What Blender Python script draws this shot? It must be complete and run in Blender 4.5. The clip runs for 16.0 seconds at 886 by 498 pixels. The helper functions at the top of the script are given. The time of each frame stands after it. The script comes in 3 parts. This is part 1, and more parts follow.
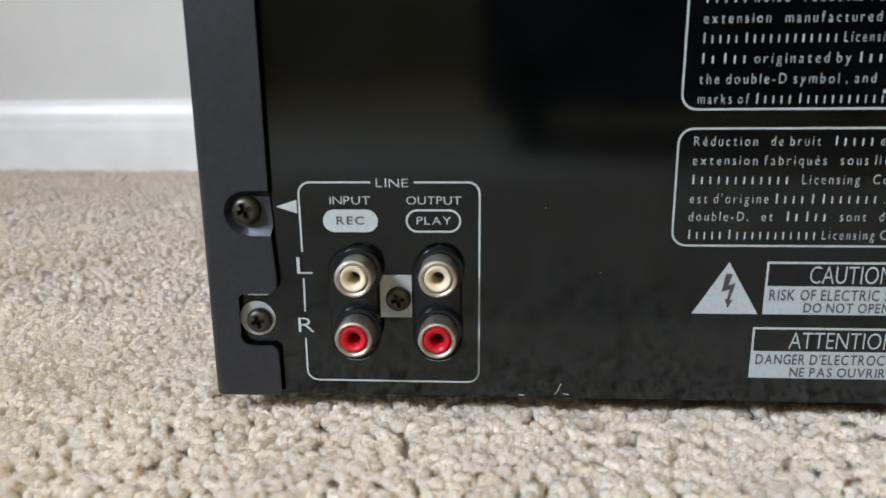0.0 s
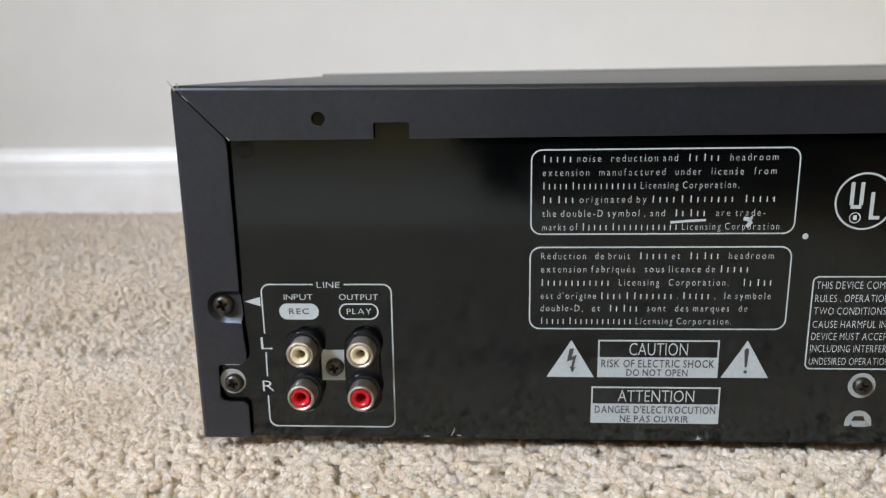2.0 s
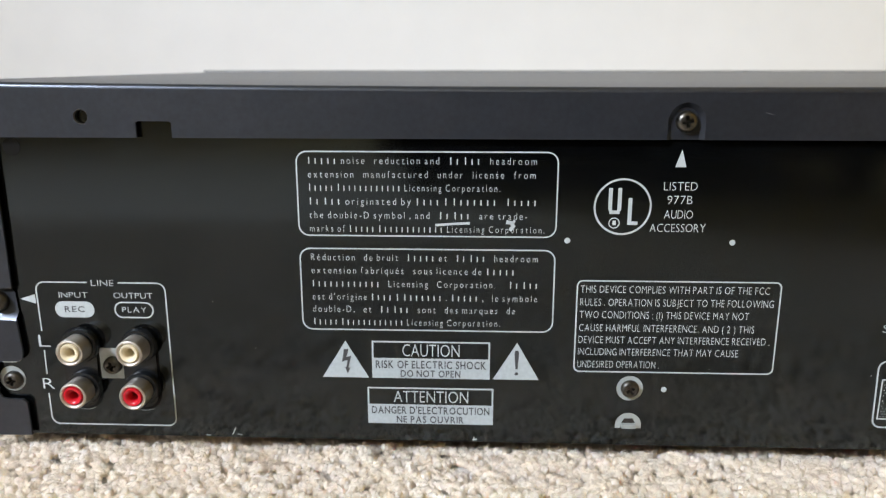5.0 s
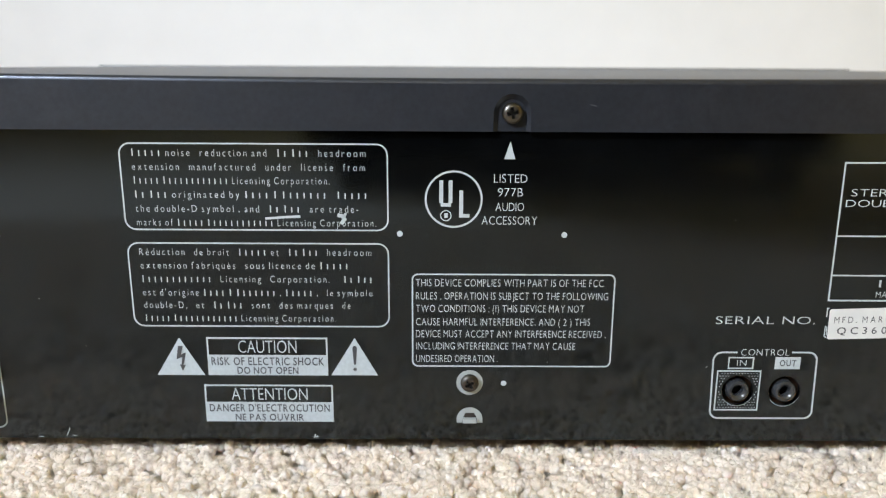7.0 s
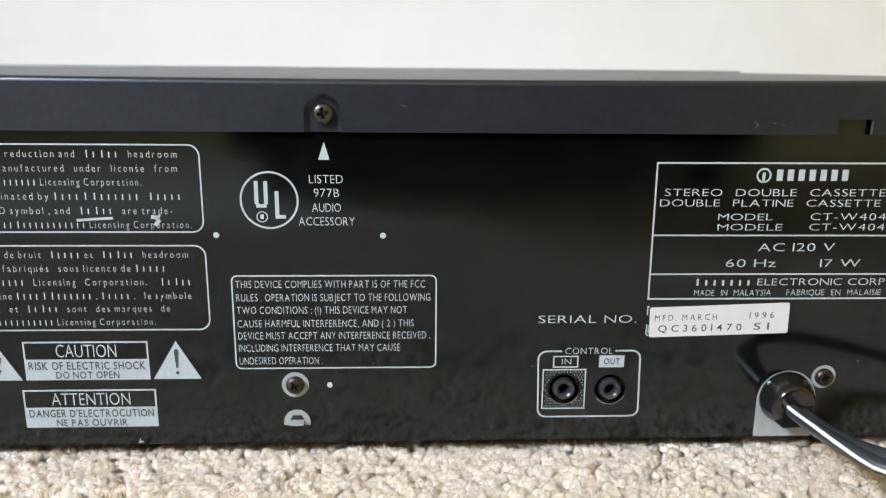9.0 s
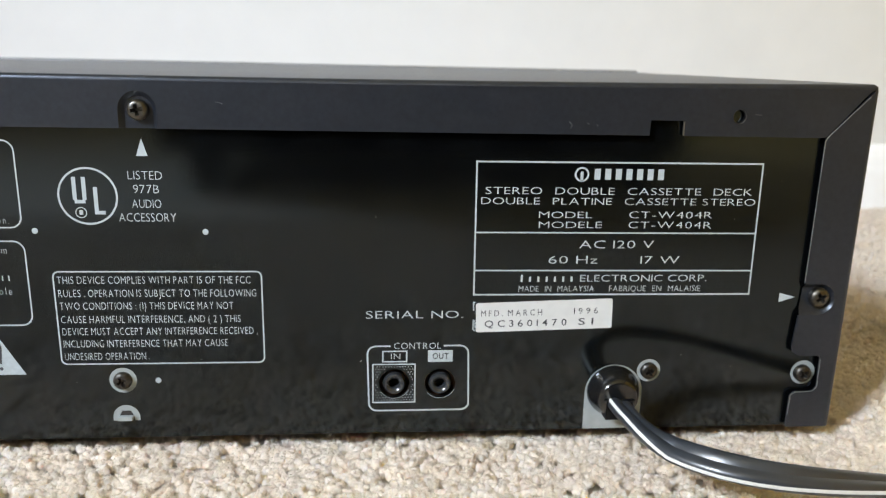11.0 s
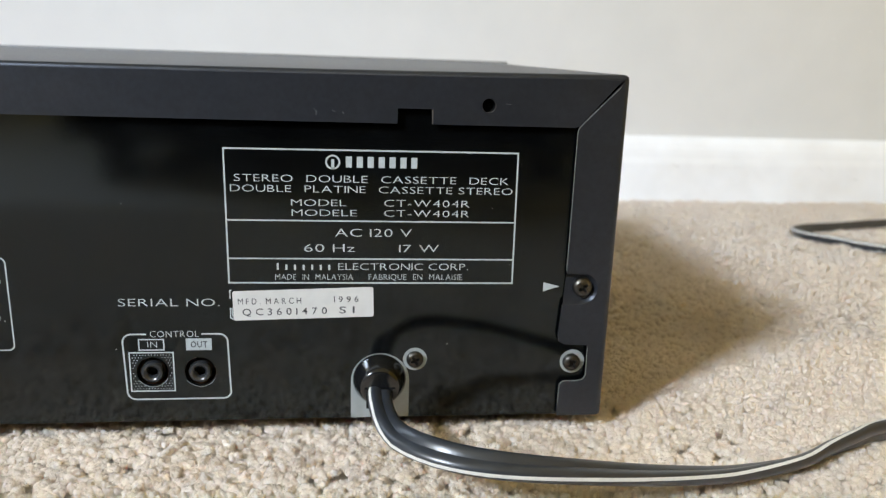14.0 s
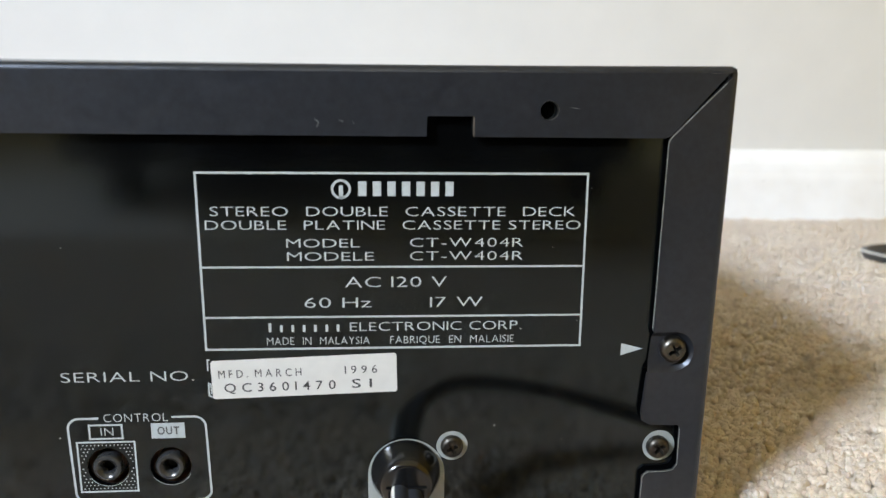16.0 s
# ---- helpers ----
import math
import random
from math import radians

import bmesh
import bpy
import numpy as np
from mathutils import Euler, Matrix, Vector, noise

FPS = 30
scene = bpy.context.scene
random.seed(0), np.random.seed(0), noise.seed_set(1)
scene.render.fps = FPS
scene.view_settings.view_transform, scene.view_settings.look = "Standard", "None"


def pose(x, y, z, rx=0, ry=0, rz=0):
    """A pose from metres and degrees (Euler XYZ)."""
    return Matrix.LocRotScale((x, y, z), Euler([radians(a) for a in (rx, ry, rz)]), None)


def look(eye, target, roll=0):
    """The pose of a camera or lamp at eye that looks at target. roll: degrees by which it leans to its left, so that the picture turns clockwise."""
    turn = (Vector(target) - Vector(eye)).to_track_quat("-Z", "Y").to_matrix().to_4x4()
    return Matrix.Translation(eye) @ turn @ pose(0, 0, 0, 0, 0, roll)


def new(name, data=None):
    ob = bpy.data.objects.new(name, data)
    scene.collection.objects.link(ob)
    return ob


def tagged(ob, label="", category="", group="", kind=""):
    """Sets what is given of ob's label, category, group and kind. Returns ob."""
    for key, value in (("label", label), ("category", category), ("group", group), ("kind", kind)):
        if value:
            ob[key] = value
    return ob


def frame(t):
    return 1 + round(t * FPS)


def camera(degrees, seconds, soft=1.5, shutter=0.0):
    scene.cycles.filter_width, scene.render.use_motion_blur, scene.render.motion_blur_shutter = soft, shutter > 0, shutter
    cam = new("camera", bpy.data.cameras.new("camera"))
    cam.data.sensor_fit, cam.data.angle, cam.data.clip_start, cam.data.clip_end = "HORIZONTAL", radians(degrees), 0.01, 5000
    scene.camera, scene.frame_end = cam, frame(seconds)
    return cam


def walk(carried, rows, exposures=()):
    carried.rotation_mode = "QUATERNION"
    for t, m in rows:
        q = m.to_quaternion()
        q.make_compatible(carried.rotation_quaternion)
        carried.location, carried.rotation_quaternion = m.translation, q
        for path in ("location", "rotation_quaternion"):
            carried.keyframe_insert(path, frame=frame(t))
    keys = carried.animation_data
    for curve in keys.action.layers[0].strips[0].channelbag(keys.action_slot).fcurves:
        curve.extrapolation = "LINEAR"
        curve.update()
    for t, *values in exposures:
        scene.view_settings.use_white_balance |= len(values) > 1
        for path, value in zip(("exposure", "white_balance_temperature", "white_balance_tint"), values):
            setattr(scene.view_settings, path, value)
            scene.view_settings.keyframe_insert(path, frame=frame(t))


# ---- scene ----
cam = camera(62.17, 16.0, 1.25)
PATH = [
    (0, (-0.14778, -0.15525, 0.07894), (-0.17769, 0.32835, -0.04450), -0.55),
    (0.5, (-0.14081, -0.17606, 0.09451), (-0.17128, 0.30863, -0.02444), -0.68),
    (1, (-0.13301, -0.19711, 0.10763), (-0.16385, 0.28838, -0.00792), -0.92),
    (1.5, (-0.12767, -0.20421, 0.11149), (-0.15846, 0.28159, -0.00276), -1.04),
    (2, (-0.12096, -0.20858, 0.11360), (-0.15075, 0.27738, -0.00020), -0.96),
    (2.5, (-0.11051, -0.20980, 0.11463), (-0.13954, 0.27608, 0.00027), -0.79),
    (3, (-0.09817, -0.20834, 0.11324), (-0.12536, 0.27754, -0.00161), -0.58),
    (3.5, (-0.08779, -0.20844, 0.11399), (-0.11181, 0.27737, -0.00183), -0.26),
    (3.7, (-0.08379, -0.20876, 0.11455), (-0.10660, 0.27711, -0.00125), -0.11),
    (5.8, (-0.04392, -0.20478, 0.11416), (-0.05700, 0.28148, -0.00151), -0.02),
    (6, (-0.04036, -0.20459, 0.11223), (-0.04910, 0.28179, -0.00332), 0.10),
    (6.5, (-0.02958, -0.20354, 0.11321), (-0.03308, 0.28287, -0.00253), 0.18),
    (7, (-0.01963, -0.20334, 0.11189), (-0.01780, 0.28321, -0.00328), 0.32),
    (7.5, (-0.01103, -0.20339, 0.11174), (-0.00437, 0.28313, -0.00337), 0.42),
    (8, (-0.00075, -0.20252, 0.11118), (0.01042, 0.28396, -0.00375), 0.42),
    (8.5, (0.01224, -0.20308, 0.11165), (0.02838, 0.28325, -0.00332), 0.47),
    (9, (0.02344, -0.20360, 0.11192), (0.04502, 0.28269, -0.00233), 0.51),
    (9.5, (0.03277, -0.20357, 0.11196), (0.05973, 0.28227, -0.00307), 0.64),
    (10, (0.04464, -0.20434, 0.11186), (0.07724, 0.28068, -0.00513), 0.87),
    (10.2, (0.04917, -0.20545, 0.11212), (0.08360, 0.27976, -0.00360), 0.87),
    (12.3, (0.09276, -0.21254, 0.11479), (0.14043, 0.27039, -0.00565), 1.51),
    (12.5, (0.09742, -0.21324, 0.11455), (0.14561, 0.26973, -0.00553), 1.38),
    (13, (0.11006, -0.21407, 0.11391), (0.16023, 0.26853, -0.00682), 1.51),
    (13.5, (0.12141, -0.21440, 0.11380), (0.17320, 0.26780, -0.00786), 1.72),
    (14, (0.13201, -0.21430, 0.11377), (0.18663, 0.26758, -0.00792), 1.89),
    (14.5, (0.13365, -0.21375, 0.11440), (0.18903, 0.26826, -0.00643), 1.79),
    (15, (0.12985, -0.20958, 0.11472), (0.18282, 0.27331, -0.00365), 1.54),
    (15.5, (0.13182, -0.18528, 0.11251), (0.17907, 0.29922, -0.00161), 1.15),
    (16, (0.13284, -0.15939, 0.10833), (0.17230, 0.32659, -0.00241), 0.82),
]
walk(cam, [(t, look(eye, target, roll)) for t, eye, target, roll in PATH],
     [(0, -0.02, 6500, 10), (0.5, 0.04, 6550, 10), (1.5, 0.05, 6650, 11), (3.5, 0.16, 6700, 12), (6, 0.43, 6500, 10), (9.5, 0.46, 6450, 10), (12.5, 0.30, 6350, 9.5), (15, 0.24, 6350, 9.5),
      (16, 0.36, 6350, 9.5)])

cam.data.dof.use_dof = True
cam.data.dof.focus_distance = 0.196
cam.data.dof.aperture_fstop = 18.0

# ---------------------------------------------------------------- light
world = bpy.data.worlds.new("world")
scene.world = world
world.use_nodes = True
wn = world.node_tree.nodes
sky = wn.new("ShaderNodeTexSky")
sky.sky_type = "NISHITA"
sky.sun_disc = False
sky.sun_elevation = radians(38)
sky.sun_rotation = radians(235)
world.node_tree.links.new(sky.outputs[0], wn["Background"].inputs[0])
wn["Background"].inputs[1].default_value = 0.12


def area_lamp(name, m, w, h, watts, colour):
    d = bpy.data.lights.new(name, "AREA")
    d.shape, d.size, d.size_y, d.energy, d.color = "RECTANGLE", w, h, watts, colour
    ob = new(name, d)
    ob.matrix_world = m
    return ob


# daylight of the west window: the bright part of the sky
key = area_lamp("area_lamp", look((-1.72, -1.50, 1.63), (0.04, 0.25, 0.08)), 0.40, 0.40, 7.5, (0.73, 0.83, 1.0))
key.data.spread = radians(49)
warm_fill = area_lamp("area_lamp", look((-1.73, -1.63, 1.72), (2.2, -1.5, 1.3)), 1.2, 0.9, 30, (1.0, 0.865, 0.40))
warm_fill.data.spread = radians(100)
# added fill lamp behind the camera, with no known source there
south_fill = area_lamp("area_lamp", look((0.05, -4.12, 1.65), (0.05, 0.5, 0.1)), 1.5, 1.3, 1.3, (1.0, 0.88, 0.66))
south_fill.data.spread = radians(24)
scene.view_settings.exposure = 0.0

# ---------------------------------------------------------------- materials


def node_mat(name, colour, rough=0.5, metal=0.0, spread=0.0, scale=200.0, bump=0.0, bump_scale=800.0, rough_spread=0.0, island=0.0,
             stain=None, stain_scale=12.0, spec=0.5):
    m = bpy.data.materials.new(name)
    m.use_nodes = True
    nt = m.node_tree
    n, l = nt.nodes, nt.links
    b = n["Principled BSDF"]
    b.inputs["Roughness"].default_value = rough
    b.inputs["Metallic"].default_value = metal
    b.inputs["Specular IOR Level"].default_value = spec
    b.inputs["Base Color"].default_value = (*colour, 1)
    co = n.new("ShaderNodeTexCoord")
    out = None
    if spread or island or stain:
        rgb = n.new("ShaderNodeRGB")
        rgb.outputs[0].default_value = (*colour, 1)
        out = rgb.outputs[0]
    if stain:
        big = n.new("ShaderNodeTexNoise")
        big.inputs["Scale"].default_value = stain_scale
        big.inputs["Detail"].default_value = 4
        l.new(co.outputs["Object"], big.inputs["Vector"])
        ramp = n.new("ShaderNodeMapRange")
        ramp.inputs["From Min"].default_value, ramp.inputs["From Max"].default_value = 0.45, 0.72
        l.new(big.outputs["Fac"], ramp.inputs["Value"])
        mix = n.new("ShaderNodeMix")
        mix.data_type = "RGBA"
        l.new(ramp.outputs[0], mix.inputs[0])
        l.new(out, mix.inputs[6])
        mix.inputs[7].default_value = (*stain, 1)
        out = mix.outputs[2]
    if spread:
        ns = n.new("ShaderNodeTexNoise")
        ns.inputs["Scale"].default_value = scale
        ns.inputs["Detail"].default_value = 5
        l.new(co.outputs["Object"], ns.inputs["Vector"])
        mr = n.new("ShaderNodeMapRange")
        mr.inputs["From Min"].default_value, mr.inputs["From Max"].default_value = 0.25, 0.75
        mr.inputs["To Min"].default_value, mr.inputs["To Max"].default_value = 1 - spread, 1 + spread
        l.new(ns.outputs["Fac"], mr.inputs["Value"])
        mul = n.new("ShaderNodeVectorMath")
        mul.operation = "SCALE"
        l.new(out, mul.inputs[0])
        l.new(mr.outputs[0], mul.inputs["Scale"])
        out = mul.outputs[0]
        if rough_spread:
            rr = n.new("ShaderNodeMapRange")
            rr.inputs["From Min"].default_value, rr.inputs["From Max"].default_value = 0.25, 0.75
            rr.inputs["To Min"].default_value, rr.inputs["To Max"].default_value = rough - rough_spread, rough + rough_spread
            l.new(ns.outputs["Fac"], rr.inputs["Value"])
            l.new(rr.outputs[0], b.inputs["Roughness"])
    if island:
        g = n.new("ShaderNodeNewGeometry")
        mr = n.new("ShaderNodeMapRange")
        mr.inputs["To Min"].default_value, mr.inputs["To Max"].default_value = 1 - island, 1 + island
        l.new(g.outputs["Random Per Island"], mr.inputs["Value"])
        mul = n.new("ShaderNodeVectorMath")
        mul.operation = "SCALE"
        l.new(out, mul.inputs[0])
        l.new(mr.outputs[0], mul.inputs["Scale"])
        out = mul.outputs[0]
    if out:
        l.new(out, b.inputs["Base Color"])
    if bump:
        ns = n.new("ShaderNodeTexNoise")
        ns.inputs["Scale"].default_value = bump_scale
        ns.inputs["Detail"].default_value = 3
        l.new(co.outputs["Object"], ns.inputs["Vector"])
        bp = n.new("ShaderNodeBump")
        bp.inputs["Strength"].default_value = bump
        bp.inputs["Distance"].default_value = 0.0005
        l.new(ns.outputs["Fac"], bp.inputs["Height"])
        l.new(bp.outputs[0], b.inputs["Normal"])
    return m


M_PANEL = node_mat("gloss_black_paint", (0.0018, 0.0020, 0.0022), 0.10, spread=0.5, scale=60, rough_spread=0.03, bump=0.012, bump_scale=1500, spec=0.73)
enamel = M_PANEL.node_tree.nodes["Principled BSDF"]
enamel.inputs["Specular Tint"].default_value = (0.76, 0.89, 1.0, 1)
M_COVER = node_mat("satin_black_paint", (0.0130, 0.0149, 0.0193), 0.35, spread=0.30, scale=700, rough_spread=0.035, bump=0.05, bump_scale=2600, spec=0.75, stain=(0.0160, 0.0175, 0.0222), stain_scale=70.0)
M_COVER.node_tree.nodes["Principled BSDF"].inputs["Specular Tint"].default_value = (0.80, 0.87, 1.0, 1)
M_DULL = node_mat("dent_disc_black", (0.0022, 0.0024, 0.0026), 0.34, spread=0.5, scale=300, spec=0.30)
M_FASCIA = node_mat("fascia_plastic", (0.15, 0.158, 0.152), 0.4, spread=0.2, scale=120)
M_PRINT = node_mat("print_ink", (0.46, 0.505, 0.515), 0.55, spread=0.10, scale=900)
M_INK = node_mat("dark_ink", (0.055, 0.055, 0.058), 0.5, spread=0.2, scale=900)
M_STICKER = node_mat("sticker_paper", (0.70, 0.695, 0.665), 0.45, spread=0.05, scale=300)
M_ZINC = node_mat("zinc_plate", (0.42, 0.46, 0.46), 0.42, 0.35, spread=0.10, scale=400, rough_spread=0.08)
M_NICKEL = node_mat("nickel", (0.49, 0.455, 0.405), 0.48, 1.0, spread=0.12, scale=500, rough_spread=0.08)
M_SCREW = node_mat("bronze_screw", (0.085, 0.080, 0.073), 0.42, 1.0, spread=0.35, scale=900, rough_spread=0.1)
M_SCREWBRIGHT = node_mat("plated_screw", (0.13, 0.124, 0.112), 0.36, 1.0, spread=0.35, scale=900, rough_spread=0.1)
M_PLASTIC = node_mat("black_plastic", (0.006, 0.0075, 0.0095), 0.26, spread=0.3, scale=400, bump=0.05, bump_scale=2500)
M_BUSH = node_mat("bush_plastic", (0.005, 0.0055, 0.0065), 0.19, spread=0.3, scale=300, rough_spread=0.03, spec=0.9)
M_COLLAR = node_mat("collar_plastic", (0.026, 0.028, 0.031), 0.24, spread=0.3, scale=300, spec=0.8)
M_CREAM = node_mat("cream_plastic", (0.76, 0.665, 0.47), 0.35, spread=0.06, scale=400)
M_RED = node_mat("red_plastic", (0.56, 0.010, 0.022), 0.28, spread=0.1, scale=400)
M_DARK = node_mat("recess_shade", (0.02, 0.015, 0.012), 0.5, spread=0.3, scale=600)
M_BLACK = node_mat("hollow_shade", (0.003, 0.003, 0.0035), 0.5, spread=0.2, scale=300, spec=0.2)
M_COPPER = node_mat("contact_copper", (0.30, 0.16, 0.09), 0.35, 1.0, spread=0.2, scale=600)
M_CORD = node_mat("cord_vinyl", (0.028, 0.033, 0.041), 0.34, spread=0.25, scale=150, bump=0.05, bump_scale=1200, spec=0.95)
M_STRIPE = node_mat("cord_stripe", (0.78, 0.77, 0.72), 0.4, spread=0.08, scale=500)
M_WALL = node_mat("wall_paint", (0.685, 0.682, 0.670), 0.65, spread=0.025, scale=25, bump=0.12, bump_scale=160, stain=(0.645, 0.65, 0.64), stain_scale=3.0)
M_WARM_BOUNCE = node_mat("ochre_bounce", (0.46, 0.325, 0.06), 0.65, spread=0.04, scale=25, bump=0.12, bump_scale=160)
M_TRIM = node_mat("trim_paint", (0.89, 0.91, 0.94), 0.35, spread=0.03, scale=40, bump=0.05, bump_scale=200, stain=(0.83, 0.83, 0.83), stain_scale=14.0)
M_SCUFF = node_mat("scuff_dirt", (0.36, 0.345, 0.33), 0.6, spread=0.3, scale=500)
M_CEIL = node_mat("ceiling_paint", (0.8, 0.79, 0.76), 0.8, spread=0.03, scale=20, bump=0.1, bump_scale=120)
M_TUFT = node_mat("carpet_yarn", (0.785, 0.730, 0.662), 0.7, spread=0.05, scale=1500, island=0.04, spec=0.15, stain=(0.735, 0.672, 0.592), stain_scale=9.0, bump=0.8, bump_scale=2300)
# light spreads within the yarn, and the fibres let part of it through
tn, tl = M_TUFT.node_tree.nodes, M_TUFT.node_tree.links
fibre = tn["Principled BSDF"]
fibre.subsurface_method = "BURLEY"
fibre.inputs["Subsurface Weight"].default_value = 1.0
fibre.inputs["Subsurface Radius"].default_value = (1.0, 0.8, 0.6)
fibre.inputs["Subsurface Scale"].default_value = 0.0042
lit = tn.new("ShaderNodeBsdfTranslucent")
both = tn.new("ShaderNodeMixShader")
both.inputs[0].default_value = 0.42
tl.new(fibre.inputs["Base Color"].links[0].from_socket, lit.inputs["Color"])
tl.new(fibre.outputs[0], both.inputs[1])
tl.new(lit.outputs[0], both.inputs[2])
tl.new(both.outputs[0], tn["Material Output"].inputs["Surface"])
M_BACKING = node_mat("carpet_backing", (0.74, 0.69, 0.62), 1.0, spread=0.25, scale=260, bump=0.6, bump_scale=300, spec=0.05)
M_UPHOLSTERY = node_mat("charcoal_cloth", (0.014, 0.013, 0.014), 0.95, spread=0.3, scale=400, bump=0.5, bump_scale=900, spec=0.1)
M_GLASS = bpy.data.materials.new("window_glass")
M_GLASS.use_nodes = True
gb = M_GLASS.node_tree.nodes["Principled BSDF"]
gb.inputs["Roughness"].default_value, gb.inputs["Transmission Weight"].default_value, gb.inputs["IOR"].default_value = 0.0, 1.0, 1.45

# ---------------------------------------------------------------- mesh helpers; plates lie in x and z, the front faces -y
MM = 0.001


def part(name, bm, material, parent=None, label="", smooth=False):
    me = bpy.data.meshes.new(name)
    bm.to_mesh(me)
    bm.free()
    me.materials.append(material)
    if smooth:
        for p in me.polygons:
            p.use_smooth = True
        me.set_sharp_from_angle(angle=radians(35))
    ob = new(name, me)
    ob.parent = parent
    if label:
        ob["label"] = label
    return ob


def thing(name, label, category, at=(0, 0, 0), group="", kind=""):
    ob = new(name)
    ob.location = at
    ob.empty_display_size = 0.02
    return tagged(ob, label, category, group, kind)


def box(x0, x1, y0, y1, z0, z1, bm=None):
    bm = bm or bmesh.new()
    bmesh.ops.create_cube(bm, size=1, matrix=Matrix.Translation(((x0 + x1) / 2, (y0 + y1) / 2, (z0 + z1) / 2)) @ Matrix.Diagonal((x1 - x0, y1 - y0, z1 - z0, 1)))
    return bm


def bevelled(bm, w, seg=2):
    bmesh.ops.bevel(bm, geom=bm.edges[:], offset=w, segments=seg, affect="EDGES", profile=0.6)
    return bm


def circle(cx, cz, r, n=24, a0=0.0, a1=360.0):
    closed = a1 - a0 >= 360
    k = n if closed else n + 1
    return [(cx + r * math.cos(radians(a0 + (a1 - a0) * i / n)), cz + r * math.sin(radians(a0 + (a1 - a0) * i / n))) for i in range(k)]


def rounded(x0, x1, z0, z1, r, n=5):
    out = []
    for cx, cz, a in ((x1 - r, z1 - r, 0), (x0 + r, z1 - r, 90), (x0 + r, z0 + r, 180), (x1 - r, z0 + r, 270)):
        out += circle(cx, cz, r, n, a, a + 90)
    return out


def plate(outer, y, thick=0.0, holes=(), bm=None):
    """A plate with holes, in mm; its front lies at y and faces -y."""
    bm = bm or bmesh.new()
    edges = []
    for loop in (outer, *holes):
        vs = [bm.verts.new((x * MM, y * MM, z * MM)) for x, z in loop]
        edges += [bm.edges.new((a, b)) for a, b in zip(vs, vs[1:] + vs[:1])]
    faces = [f for f in bmesh.ops.triangle_fill(bm, use_beauty=True, use_dissolve=False, edges=edges)["geom"] if isinstance(f, bmesh.types.BMFace)]
    for f in faces:
        f.normal_update()
        if f.normal.y > 0:
            f.normal_flip()
    if thick:
        geom = bmesh.ops.extrude_face_region(bm, geom=faces)["geom"]
        moved = [v for v in geom if isinstance(v, bmesh.types.BMVert)]
        bmesh.ops.translate(bm, verts=moved, vec=(0, thick * MM, 0))
        bmesh.ops.recalc_face_normals(bm, faces=bm.faces[:])
    return bm


def stroke(pts, w, y, closed=False, bm=None):
    """A printed line of width w along pts, in mm."""
    bm = bm or bmesh.new()
    n = len(pts)
    a, b = [], []
    for i, (x, z) in enumerate(pts):
        p = pts[i - 1] if i or closed else pts[i]
        q = pts[(i + 1) % n] if i < n - 1 or closed else pts[i]
        d1 = Vector((x - p[0], z - p[1])) if p != (x, z) else Vector((q[0] - x, q[1] - z))
        d2 = Vector((q[0] - x, q[1] - z)) if q != (x, z) else d1
        d1.normalize(), d2.normalize()
        nn = Vector((-d1.y - d2.y, d1.x + d2.x))
        nn.normalize()
        s = w / 2 / max(0.4, nn.dot(Vector((-d1.y, d1.x))))
        a.append(bm.verts.new(((x + nn.x * s) * MM, y * MM, (z + nn.y * s) * MM)))
        b.append(bm.verts.new(((x - nn.x * s) * MM, y * MM, (z - nn.y * s) * MM)))
    for i in range(n if closed else n - 1):
        j = (i + 1) % n
        f = bm.faces.new((a[i], b[i], b[j], a[j]))
        f.normal_update()
        if f.normal.y > 0:
            f.normal_flip()
    return bm


def lathe(profile, cx, cz, n=28, bm=None, cap=False):
    """A turned body round the axis along y; profile: (radius, y) in mm."""
    bm = bm or bmesh.new()
    rings = []
    for r, y in profile:
        rings.append([bm.verts.new(((cx + r * math.cos(2 * math.pi * i / n)) * MM, y * MM, (cz + r * math.sin(2 * math.pi * i / n)) * MM)) for i in range(n)])
    for p, q in zip(rings, rings[1:]):
        for i in range(n):
            bm.faces.new((p[i], p[(i + 1) % n], q[(i + 1) % n], q[i]))
    if cap:
        bm.faces.new(rings[-1])
    bmesh.ops.recalc_face_normals(bm, faces=bm.faces[:])
    return bm


# ---------------------------------------------------------------- printed writing
GLYPH = {}


def word_mesh(text, weight=0.0):
    word = (text, weight)
    if word not in GLYPH:
        cu = bpy.data.curves.new("word", "FONT")
        cu.body, cu.size, cu.resolution_u, cu.offset, cu.fill_mode = text, 1.0, 3, weight, "FRONT"
        ob = bpy.data.objects.new("word", cu)
        me = bpy.data.meshes.new_from_object(ob)
        co = np.zeros(len(me.vertices) * 3)
        me.vertices.foreach_get("co", co)
        faces = [tuple(p.vertices) for p in me.polygons]
        co = co.reshape(-1, 3)
        GLYPH[word] = (co - [co[:, 0].min(), 0, 0], faces, co[:, 0].max() - co[:, 0].min())
        bpy.data.objects.remove(ob)
        bpy.data.curves.remove(cu)
        bpy.data.meshes.remove(me)
    return GLYPH[word]


CAP = word_mesh("H")[0][:, 1].max()


